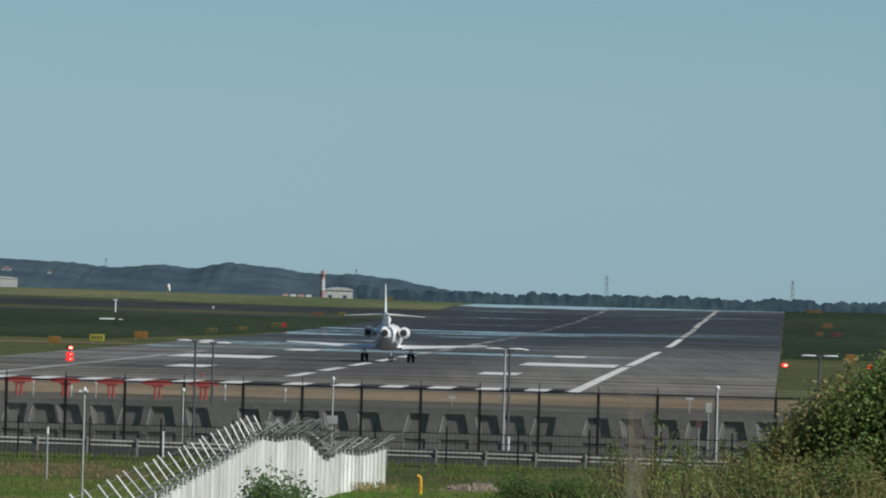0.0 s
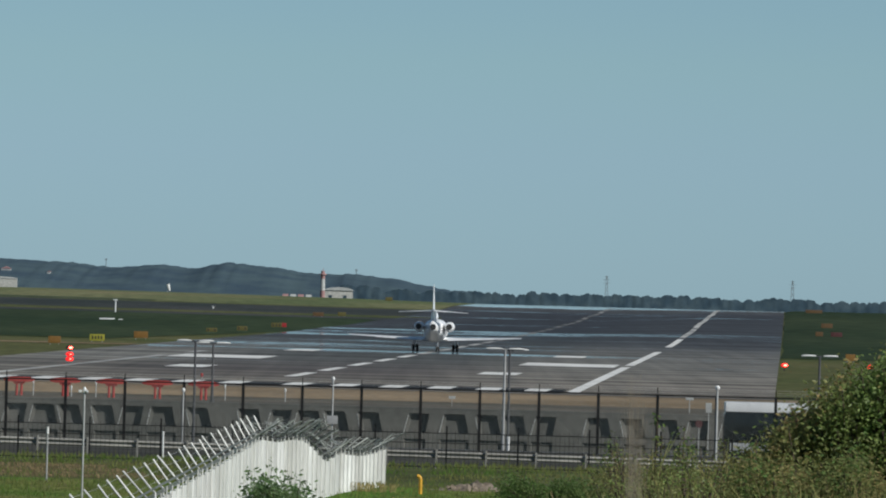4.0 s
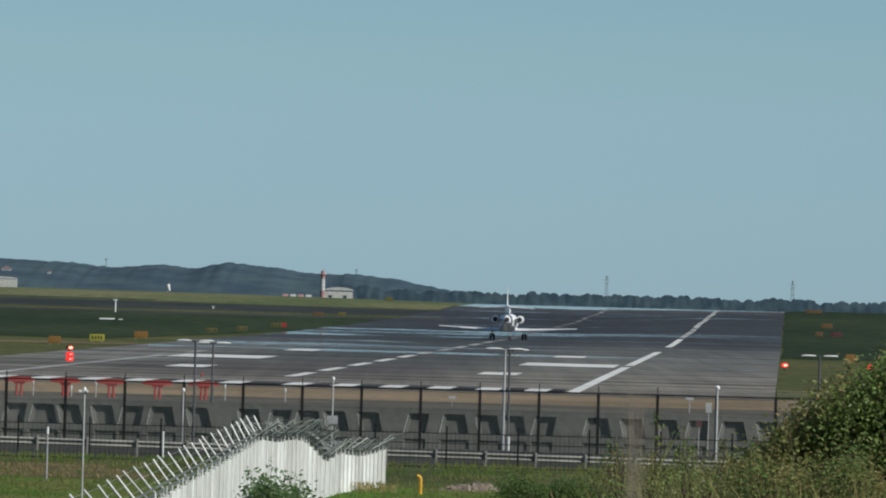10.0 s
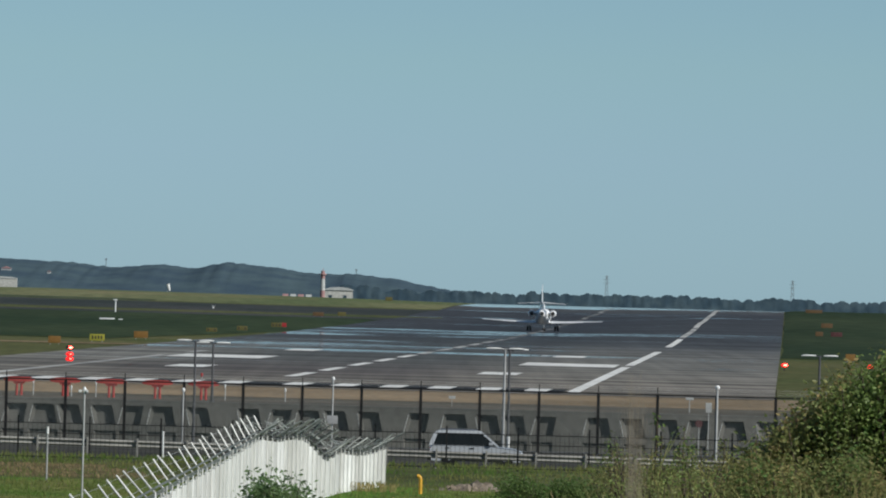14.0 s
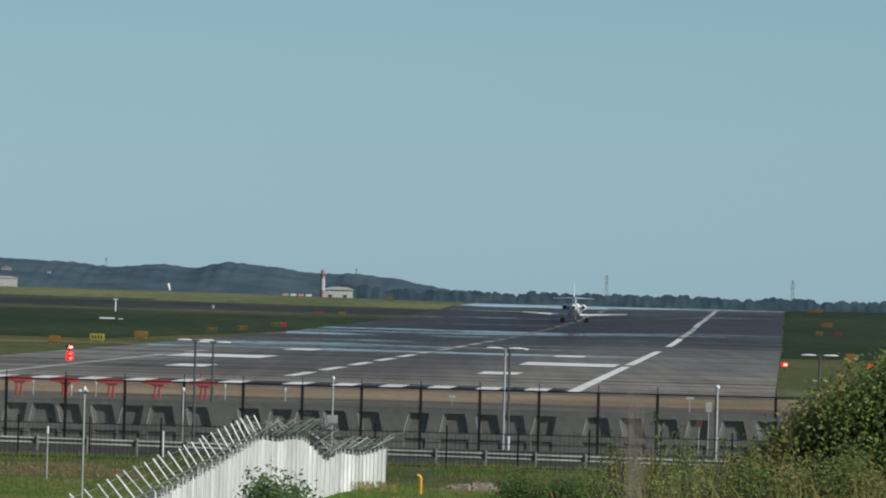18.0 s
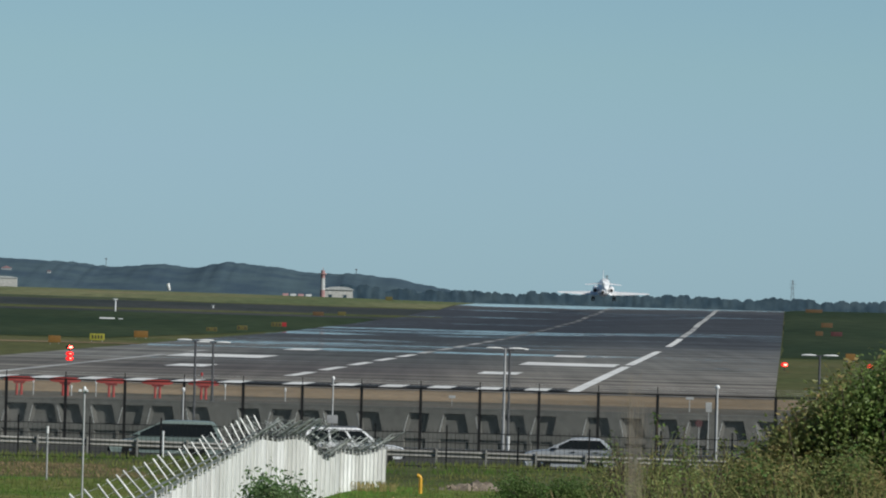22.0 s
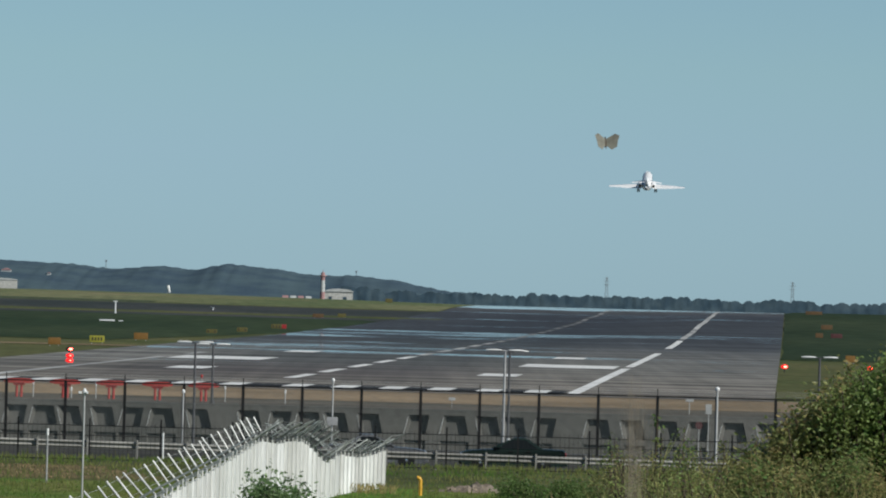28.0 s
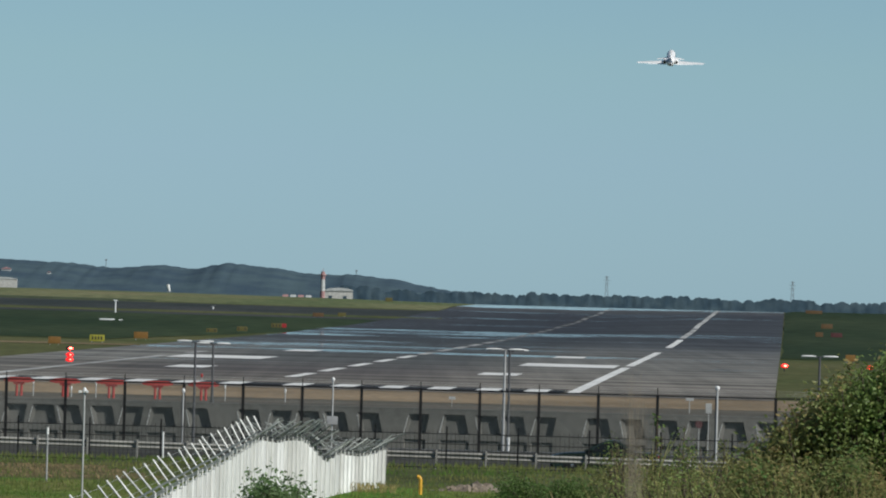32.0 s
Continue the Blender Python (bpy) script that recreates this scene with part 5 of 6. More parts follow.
# kind, length, height, paint, label, lane, way (+1 or -1), time at which its middle passes x = 0, speed in m/s
TRAFFIC = [
    ("wagon", 4.8, 1.52, WHITE, "white estate car with broad body-coloured pillars", NEAR_LANE, -1, 1.925, 23.2),
    ("sedan", 4.6, 1.42, BLUE, "dark blue saloon car with dark windows", NEAR_LANE, -1, 2.755, 23.2),
    ("sedan", 4.6, 1.43, BLACK, "glossy black saloon car on the road", FAR_LANE, 1, 6.06, 25.0),
    ("wagon", 4.35, 1.46, RED, "dark red estate car on the road", FAR_LANE_B, 1, 13.024, 19.1),
    ("suv", 4.15, 1.64, SILVER, "silver four-wheel-drive with dark windows", FAR_LANE, 1, 13.91, 18.8),
    ("hatch", 4.2, 1.45, SILVER, "silver hatchback with dark windows", FAR_LANE, 1, 15.2, 19.0),
    ("sedan", 4.6, 1.42, SILVER, "silver saloon car with dark windows", FAR_LANE, 1, 16.65, 20.0),
    ("sedan", 4.7, 1.42, MAROON, "dark maroon saloon car in the far lane", FAR_LANE_B, 1, 19.725, 20.0),
    ("sedan", 4.6, 1.42, DARK_GREY, "dark grey saloon car with dark windows", FAR_LANE_B, 1, 20.77, 19.5),
    ("sedan", 4.6, 1.42, SLATE, "dull silver-grey saloon car with dark windows", FAR_LANE, 1, 20.55, 19.0),
    ("carrier", 4.9, 1.68, PALE_GREEN, "pale grey-green people carrier with large dark windows", NEAR_LANE_B, -1, 21.48, 22.5),
    ("suv", 4.5, 1.6, WHITE, "white four-wheel-drive with dark windows", FAR_LANE, 1, 22.19, 19.5),
    ("hatch", 3.9, 1.45, SILVER, "small silver hatchback with dark windows", NEAR_LANE, -1, 22.268, 21.0),
    ("hatch", 4.2, 1.5, BLACK, "black hatchback with red tail lamps", NEAR_LANE_B, -1, 22.79, 26.0),
    ("suv", 4.6, 1.74, BLACK, "black four-wheel-drive with dark windows", NEAR_LANE_B, -1, 23.88, 19.0),
    ("wagon", 5.1, 1.47, WHITE, "white estate car with chrome roof rails", NEAR_LANE, -1, 24.148, 22.8),
    ("sedan", 4.6, 1.4, WHITE, "clean white saloon car with dark windows", NEAR_LANE, -1, 25.146, 22.0),
    ("carrier", 5.3, 1.82, WHITE, "long white people carrier with dark windows", NEAR_LANE, -1, 25.742, 19.6),
    ("sedan", 4.7, 1.42, MID_GREY, "grey saloon car with dark windows", FAR_LANE, 1, 28.14, 20.0),
    ("sedan", 4.6, 1.42, DARK_GREEN, "dark green saloon car on the road", NEAR_LANE_B, -1, 28.12, 27.0),
    ("sedan", 4.5, 1.42, WHITE, "small white saloon car with dark windows", FAR_LANE, 1, 29.46, 21.4),
    ("suv", 4.9, 1.84, BLACK, "large black four-wheel-drive with dark windows", FAR_LANE, 1, 30.76, 23.9),
    ("suv", 4.6, 1.72, BLACK, "black four-wheel-drive with bright tail lamps", NEAR_LANE_B, -1, 30.96, 21.5),
    ("sedan", 4.6, 1.42, DARK_GREEN, "dark green saloon car on the road", NEAR_LANE, -1, 32.34, 21.0),
]
CARS = []
for kind, length, height, paint, label, lane, way, passing, speed in TRAFFIC:
    CARS.append((make_car(kind, length, height, paint, label, {"carrier": "people_carrier", "suv": "four_wheel_drive"}.get(kind, "car")), lane, way, passing, speed))


def make_bus():
    bus = thing("airfield_bus", pose(0, 0, 0), "long red and white airfield bus with black window band", "bus")
    red = car_paint("bus_red", (0.42, 0.015, 0.02))
    L, W, H, F = 8.2, 1.35, 3.3, 8.65
    bm = bmesh.new()
    add_box(bm, -F, L, -W, W, 0.32, 1.16, bevel=0.06)
    skirt = part("skirt", bm, PLASTIC, bus)
    bm = bmesh.new()
    add_box(bm, -F, L, -W + 0.03, W - 0.03, 1.165, 2.74, bevel=0.03)
    band = part("window_band", bm, CAR_GLASS, bus)
    bm = bmesh.new()
    add_box(bm, -F, L - 0.1, -W, W, 2.745, H - 0.02, bevel=0.12)
    part("roof", bm, WHITE, bus)
    bm = bmesh.new()   # the red tail, raked forward at its top
    add_loft(bm, [[(5.9, y, z), (L + 0.08, y, z), (L + 0.08, -y, z), (5.9, -y, z)] for z, y in ((0.3, W + 0.012), (1.17, W + 0.012))], smooth=False)
    part("tail_skirt", bm, red, bus)
    bm = bmesh.new()
    add_loft(bm, [[(7.85, -W - 0.012, 1.175), (L + 0.08, -W - 0.012, 1.175), (L + 0.08, W + 0.012, 1.175), (7.85, W + 0.012, 1.175)], [(7.85, -W - 0.012, 2.6), (L + 0.06, -W - 0.012, 2.6), (L + 0.06, W + 0.012, 2.3), (7.85, W + 0.012, 2.3)],
                  [(7.1, -W - 0.012, H + 0.02), (L - 0.05, -W - 0.012, H + 0.02), (L - 0.05, W + 0.012, H + 0.02), (7.1, W + 0.012, H + 0.02)]], smooth=False)
    part("tail_panel", bm, red, bus)
    for x0, x1 in ((-8.35, -6.3), (-4.9, -1.1), (0.3, 3.4)):
        bm = bmesh.new()
        add_box(bm, x0, x1, -W - 0.015, -W + 0.01, 0.62, 1.1, bevel=0.01)
        panel = part("side_panel", bm, PALE_POLE, bus)
        bm = bmesh.new()
        x = x0 + 0.1
        while x < x1 - 0.1:
            add_box(bm, x, x + 0.05, -W - 0.022, -W - 0.016, 0.68, 1.02)
            x += 0.14
        part("vent_slats", bm, POLE_GREY, panel)
    for i in range(9):
        bm = bmesh.new()
        x = -8.3 + i * 1.76
        add_box(bm, x, x + 0.07, -W + 0.005, -W + 0.024, 1.2, 2.6)
        part("window_post", bm, PLASTIC, band)
    for x in (-5.6, -0.4, 4.1):
        for s in (-1, 1):
            bm = bmesh.new()
            add_loft(bm, [[(x + 0.58 * math.cos(a), s * yy, 0.5 + 0.58 * math.sin(a)) for a in [2 * math.pi * i / 18 for i in range(18)]] for yy in (W - 0.2, W + 0.02)])
            part("wheel_arch", bm, PLASTIC, skirt)
            wheel(bus, x, s * (W - 0.13), 0.48, 0.28)
    bm = bmesh.new()
    add_box(bm, -1.5, 1.5, -0.8, 0.8, H - 0.015, H + 0.05, bevel=0.02)
    part("roof_unit", bm, WHITE, bus)
    bm = bmesh.new()
    add_box(bm, -F - 0.06, -F + 0.02, -W + 0.05, W - 0.05, 0.9, 2.6, bevel=0.02)
    part("windscreen", bm, CAR_GLASS, bus)
    return bus


BUS = make_bus()


def make_tanker():
    """A tank lorry that heads along -x."""
    lorry = thing("tank_lorry", pose(0, 0, 0), "white and yellow articulated fuel tank lorry", "truck")
    cabw = car_paint("lorry_white", (0.72, 0.72, 0.7))
    yellow = car_paint("lorry_yellow", (0.62, 0.36, 0.02))
    bm = bmesh.new()
    add_box(bm, -6.4, 5.9, -0.5, 0.5, 0.75, 1.0)
    part("chassis", bm, PLASTIC, lorry)
    bm = bmesh.new()
    add_loft(bm, [[(-5.92, -1.22, 1.2), (-4.72, -1.22, 1.2), (-4.72, 1.22, 1.2), (-5.92, 1.22, 1.2)], [(-5.92, -1.22, 1.86), (-4.72, -1.22, 2.08), (-4.72, 1.22, 2.08), (-5.92, 1.22, 1.86)]], smooth=False)
    cab = part("cab_lower", bm, yellow, lorry)
    bm = bmesh.new()
    add_box(bm, -6.27, -4.75, -1.2, 1.2, 0.45, 1.196, bevel=0.06)
    add_box(bm, -6.3, -5.93, -1.21, 1.21, 1.15, 1.99, bevel=0.05)
    add_box(bm, -6.42, -6.0, -1.16, 1.16, 2.78, 2.98, bevel=0.04)
    part("cab_step", bm, PLASTIC, lorry)
    bm = bmesh.new()
    add_loft(bm, [[(-6.27, -1.2, 1.904), (-4.78, -1.2, 1.904), (-4.78, 1.2, 1.904), (-6.27, 1.2, 1.904)], [(-6.05, -1.12, 2.98), (-4.78, -1.12, 3.02), (-4.78, 1.12, 3.02), (-6.05, 1.12, 2.98)], [(-5.85, -1.0, 3.12), (-4.85, -1.0, 3.18), (-4.85, 1.0, 3.18), (-5.85, 1.0, 3.12)]], smooth=False)
    part("cab_upper", bm, cabw, lorry)
    for s in (-1, 1):
        bm = bmesh.new()
        add_loft(bm, [[(-6.24, s * 1.19, 2.0), (-5.1, s * 1.19, 2.06), (-5.1, s * 1.13, 2.9), (-6.02, s * 1.13, 2.9)], [(-6.24, s * 1.228, 2.0), (-5.1, s * 1.228, 2.06), (-5.1, s * 1.158, 2.9), (-6.02, s * 1.158, 2.9)]], smooth=False)
        part("side_window", bm, CAR_GLASS, cab)
        bm = bmesh.new()
        add_box(bm, -6.5, -6.35, s * 1.35 - 0.08, s * 1.35 + 0.08, 2.3, 2.9, bevel=0.03)
        part("mirror", bm, PLASTIC, cab)
        bm = bmesh.new()
        add_box(bm, -6.33, -6.2, s * 0.85 - 0.18, s * 0.85 + 0.18, 0.8, 1.0, bevel=0.02)
        part("headlight", bm, HEADLIGHT, cab)
    bm = bmesh.new()
    add_loft(bm, [[(-6.29, -1.05, 2.0), (-6.29, 1.05, 2.0), (-6.1, 1.0, 2.9), (-6.1, -1.0, 2.9)], [(-6.2, -1.05, 2.0), (-6.2, 1.05, 2.0), (-6.0, 1.0, 2.9), (-6.0, -1.0, 2.9)]], smooth=False)
    part("windscreen", bm, CAR_GLASS, cab)
    n = 24
    def tank_ring(x, k):
        return [(x, 1.2 * k * math.cos(2 * math.pi * i / n), 2.2 + 0.95 * k * math.sin(2 * math.pi * i / n)) for i in range(n)]
    bm = bmesh.new()
    add_loft(bm, [tank_ring(-2.05, 0.7), tank_ring(-1.95, 0.92), tank_ring(-1.75, 1.0), tank_ring(5.7, 1.0), tank_ring(5.9, 0.92), tank_ring(6.0, 0.7)])
    tank = part("tank", bm, WHITE, lorry)
    for x in (-0.2, 1.9, 4.0):
        bm = bmesh.new()
        add_loft(bm, [tank_ring(x, 1.012), tank_ring(x + 0.05, 1.012)])
        part("hoop", bm, GALVANISED, tank)
    for s in (-1, 1):
        bm = bmesh.new()
        arc = [-0.55 + 0.62 * i / 6 for i in range(7)]
        def stripe(x, k):
            return [(x, s * 1.2 * k * math.cos(a), 2.2 + 0.95 * k * math.sin(a)) for a in arc] + [(x, s * 1.2 * (k - 0.01) * math.cos(a), 2.2 + 0.95 * (k - 0.01) * math.sin(a)) for a in reversed(arc)]
        first = [(x - 0.35 * min(1.0, (z - 1.7) / 0.56), y, z) for x, y, z in stripe(0.15, 1.022)]
        add_loft(bm, [first, stripe(5.68, 1.022)], smooth=False)
        part("stripe", bm, yellow, tank, "broad yellow stripe")
        bm = bmesh.new()
        add_box(bm, 1.9, 2.9, s * 1.25 - 0.02, s * 1.25 + 0.02, 1.15, 1.75, bevel=0.01)
        board = part("hazard_board", bm, LAMP_WHITE, lorry, "white board with dark marks")
        for mx, mw in ((2.12, 0.16), (2.55, 0.26)):
            bm = bmesh.new()
            add_box(bm, mx, mx + mw, s * 1.275 - 0.004, s * 1.275 + 0.004, 1.3, 1.62)
            part("mark", bm, POLE_DARK, board)
        bm = bmesh.new()
        add_box(bm, -1.8, 5.8, s * 1.1 - 0.06, s * 1.1 + 0.06, 0.95, 1.15)
        part("side_bar", bm, PLASTIC, lorry)
    bm = bmesh.new()
    add_box(bm, -4.3, -3.7, -1.12, 1.12, 1.02, 2.8, bevel=0.05)
    add_box(bm, -3.6, -2.15, -1.1, 1.1, 1.02, 2.3, bevel=0.05)
    add_box(bm, -3.3, -2.75, -0.8, 0.8, 1.9, 2.55, bevel=0.05)
    add_rod(bm, (-3.4, -0.9, 1.9), (-3.1, -0.9, 3.0), 0.06, n=8)
    add_rod(bm, (-3.1, -0.9, 3.0), (-2.4, -0.9, 2.9), 0.06, n=8)
    add_rod(bm, (-2.85, -0.95, 1.8), (-2.75, -0.95, 2.7), 0.05, n=8)
    part("pump_cabinet", bm, PLASTIC, lorry)
    bm = bmesh.new()
    add_box(bm, -4.68, -4.42, -1.15, 1.15, 1.0, 2.1, bevel=0.04)
    part("rear_step", bm, yellow, lorry)
    for y in (-0.8, 0.6):
        bm = bmesh.new()
        add_rod(bm, (-4.55, y, 1.0), (-4.55, y, 3.5), 0.09, n=10)
        part("exhaust_stack", bm, POLE_DARK, lorry)
    bm = bmesh.new()
    for x in (-1.7, 1.0, 5.4):
        add_rod(bm, (x, -0.35, 3.05), (x, -0.35, 3.34), 0.02, n=5)
    add_rod(bm, (-1.7, -0.35, 3.34), (5.4, -0.35, 3.34), 0.02, n=5)
    part("top_rail", bm, GALVANISED, lorry)
    for x in (-5.7, -3.2, 2.6, 3.95, 5.2):
        for s in (-1, 1):
            wheel(lorry, x, s * 1.05, 0.5, 0.32)
            bm = bmesh.new()
            arc2 = [math.pi * (0.1 + 0.8 * i / 10) for i in range(11)]
            def guard(y):
                return [(x + 0.62 * math.cos(a), y, 0.5 + 0.62 * math.sin(a)) for a in arc2] + [(x + 0.59 * math.cos(a), y, 0.5 + 0.59 * math.sin(a)) for a in reversed(arc2)]
            add_loft(bm, [guard(s * 0.85), guard(s * 1.25)], smooth=False)
            part("mudguard", bm, BEAM_STEEL, lorry)
    bm = bmesh.new()
    add_box(bm, -4.7, -1.9, -1.0, 1.0, 0.42, 1.32)
    # black box raised over the tank's flank to give its underside shade
    add_box(bm, -1.85, 5.8, -1.12, 1.12, 0.42, 1.56, bevel=0.05)
    part("underbody_shade", bm, PLASTIC, lorry)
    return lorry


TANKER = make_tanker()

# ---- plants ----
LEAF = node_material("bush_leaves", [(0.155, 0.225, 0.062), (0.31, 0.28, 0.105)], 0.5, grain=7, spread=0.5)
DRY = node_material("dry_stalks", [(0.2, 0.16, 0.08), (0.32, 0.26, 0.13)], 0.9, grain=5, spread=0.3)
BARK = node_material("brown_twigs", [(0.06, 0.045, 0.03), (0.1, 0.075, 0.05)], 0.9, grain=8, spread=0.3)
SHRUB_LEAF = node_material("shrub_leaves", [(0.07, 0.15, 0.045), (0.2, 0.28, 0.12)], 0.35, grain=12, spread=0.4)
DARK_WEED = node_material("dark_weed_leaves", [(0.062, 0.13, 0.028), (0.13, 0.18, 0.055)], 0.7, grain=6, spread=0.4)
WEED = node_material("grass_blades", [(0.072, 0.142, 0.022), (0.18, 0.175, 0.058)], 0.9, grain=0.9, spread=0.4)


def let_light_through(m, share_of_light):
    """Leaves glow a little with the light that falls on their far side."""
    t = m.node_tree
    p, out = t.nodes["Principled BSDF"], t.nodes["Material Output"]
    thin, mix = t.nodes.new("ShaderNodeBsdfTranslucent"), t.nodes.new("ShaderNodeMixShader")
    t.links.new(p.inputs["Base Color"].links[0].from_socket, thin.inputs["Color"])
    mix.inputs["Fac"].default_value = share_of_light
    t.links.new(p.outputs[0], mix.inputs[1])
    t.links.new(thin.outputs[0], mix.inputs[2])
    t.links.new(mix.outputs[0], out.inputs["Surface"])


def vary_by_leaf(m, low, high):
    """Every leaf or blade has a tone of its own."""
    t = m.node_tree
    p = t.nodes["Principled BSDF"]
    geo, span, mul = t.nodes.new("ShaderNodeNewGeometry"), t.nodes.new("ShaderNodeMapRange"), t.nodes.new("ShaderNodeVectorMath")
    span.inputs["To Min"].default_value, span.inputs["To Max"].default_value = low, high
    mul.operation = "SCALE"
    t.links.new(geo.outputs["Random Per Island"], span.inputs["Value"])
    t.links.new(p.inputs["Base Color"].links[0].from_socket, mul.inputs[0])
    t.links.new(span.outputs["Result"], mul.inputs["Scale"])
    t.links.new(mul.outputs["Vector"], p.inputs["Base Color"])


for m in (LEAF, SHRUB_LEAF, WEED, DRY, DARK_WEED):
    vary_by_leaf(m, 0.75, 1.6)
    let_light_through(m, 0.52)


SCRUB = node_material("brown_green_stalks", [(0.1, 0.125, 0.036), (0.25, 0.19, 0.08)], 0.9, grain=3, spread=0.4)
vary_by_leaf(SCRUB, 0.6, 1.6)
let_light_through(SCRUB, 0.35)
BROWN_WEED = node_material("brown_green_weeds", [(0.1, 0.175, 0.044), (0.36, 0.255, 0.112)], 0.8, grain=9, spread=0.35)
vary_by_leaf(BROWN_WEED, 0.8, 1.45)
let_light_through(BROWN_WEED, 0.52)


def leaf(verts, faces, c, size, rng, droop=0.3):
    """One folded leaf of two quads."""
    a, b = rng.uniform(0, 6.283), rng.uniform(-1.0, 0.7)
    d = Vector((math.cos(a) * math.cos(b), math.sin(a) * math.cos(b), math.sin(b)))
    s = d.orthogonal().normalized()
    s.rotate(Matrix.Rotation(rng.uniform(0, 6.283), 3, d))
    u = d.cross(s)
    w = size * rng.uniform(0.17, 0.3)
    size *= rng.uniform(0.7, 1.3)
    k = len(verts)
    for p in (c, c + d * size * 0.5 + s * w + u * w * droop, c + d * size, c + d * size * 0.5 - s * w + u * w * droop, c + d * size * 0.5):
        verts.append(p)
    faces.extend(((k, k + 1, k + 4), (k + 1, k + 2, k + 4), (k + 2, k + 3, k + 4), (k + 3, k, k + 4)))


def raw_part(name, verts, faces, material, parent, label=""):
    me = bpy.data.meshes.new(name)
    me.from_pydata([tuple(v) for v in verts], [], faces)
    me.materials.append(material)
    ob = new(name, me)
    ob.parent = parent
    if label:
        ob["label"] = label
    return ob


def make_bush(x0, x1, y, top_of, leaf_size, sprays, per_spray, material, label, seed, depth=0.9, stem=0.008, dry=0):
    rng = random.Random(seed)
    cx = (x0 + x1) / 2
    base = land(cx, y)
    bush = thing("bush", pose(cx, y, base), label, "bush")
    verts, faces = [], []
    bm = bmesh.new()
    for i in range(sprays):
        x = rng.uniform(x0, x1)
        yy = rng.uniform(-depth, depth)
        top = top_of(x) + rng.uniform(-0.06, 0.05) * (x1 - x0)
        low = base + 0.15
        tip = Vector((x - cx, yy, (low + (top - low) * (rng.random() ** 0.45)) - base))
        foot = Vector(((x - cx) * 0.45, yy * 0.3, 0))
        if i % 3 == 0:
            mid = foot.lerp(tip, 0.55) + Vector((rng.uniform(-0.1, 0.1), rng.uniform(-0.1, 0.1), 0.05))
            add_rod(bm, foot, mid, stem * 2, stem * 1.4, 5, False)
            add_rod(bm, mid, tip, stem * 1.4, stem * 0.5, 5, False)
        for j in range(per_spray):
            k = rng.random()
            spread = leaf_size * 3.0
            c = tip + Vector((rng.gauss(0, spread * 0.5), rng.gauss(0, spread * 0.5), rng.gauss(-spread * 0.3, spread * 0.55)))
            leaf(verts, faces, c, leaf_size, rng)
    part("twig_frame", bm, BARK, bush)
    raw_part("crown", verts, faces, material, bush)
    if dry:   # withered sprays among the green
        verts, faces = [], []
        for i in range(dry):
            x = rng.uniform(x0, x1)
            top = top_of(x) + rng.uniform(-0.06, 0.06) * (x1 - x0)
            tip = Vector((x - cx, rng.uniform(-depth, depth), base + 0.15 + (top - base - 0.15) * rng.random() ** 0.4 - base))
            for j in range(12):
                leaf(verts, faces, tip + Vector((rng.gauss(0, leaf_size * 1.2), rng.gauss(0, leaf_size), rng.gauss(0, leaf_size * 1.8))), leaf_size * 1.2, rng)
        raw_part("withered_sprays", verts, faces, BROWN_WEED, bush, "brown withered leaves")
    return bush


def big_top(x):
    return lerp_table(x, [(1.75, 6.55), (1.95, 6.7), (2.12, 6.82), (2.25, 6.96), (2.4, 7.12), (2.6, 7.24), (2.8, 7.36), (3.0, 7.45), (3.4, 7.55), (4.2, 7.5)])


make_bush(1.9, 4.2, 65, big_top, 0.036, 3600, 27, LEAF, "dense green bush with small leaves beside the viewer's bank", 11, 0.55, dry=900)
make_bush(1.05, 2.3, 62, lambda x: 6.7 + 0.06 * math.sin(9 * x) + 0.06 * (x - 1.0), 0.026, 420, 13, LEAF, "low scrubby bush with dry tips", 12, 0.8, 0.005)
make_bush(-3.72, -2.72, 205, lambda x: 3.75 + 0.15 * math.sin(7 * x + 1) - 0.25 * abs(x + 3.2), 0.11, 330, 22, SHRUB_LEAF, "dark green shrub before the white fence", 13, 0.7, 0.012)
make_bush(2.2, 5.9, 345, lambda x: 1.12 + 0.14 * math.sin(3 * x) - 0.05 * (x - 2.2), 0.12, 520, 14, DARK_WEED, "low clump of dark green weeds", 14, 1.2, 0.01)


def sprig(x, y, top, seed):
    """A lone shoot that stands over the scrub."""
    rng = random.Random(seed)
    base = land(x, y)
    s = thing("tall_shoot", pose(x, y, base), "single leafy shoot standing over the scrub", "plant", "tall shoots")
    bm = bmesh.new()
    add_rod(bm, (0, 0, 0), (0.03, 0, top - base), 0.006, 0.003, 5)
    part("stem", bm, BARK, s)
    verts, faces = [], []
    for i in range(28):
        z = (top - base) - rng.random() ** 1.3 * 0.36
        leaf(verts, faces, Vector((rng.gauss(0.02, 0.02), rng.gauss(0, 0.02), z)), 0.034, rng)
    raw_part("leaves", verts, faces, BROWN_WEED, s)


sprig(1.33, 63, 7.08, 1)
sprig(1.36, 63, 6.95, 4)
sprig(1.5, 63, 7.02, 2)
sprig(1.75, 63, 6.93, 5)
sprig(1.95, 63, 6.95, 3)


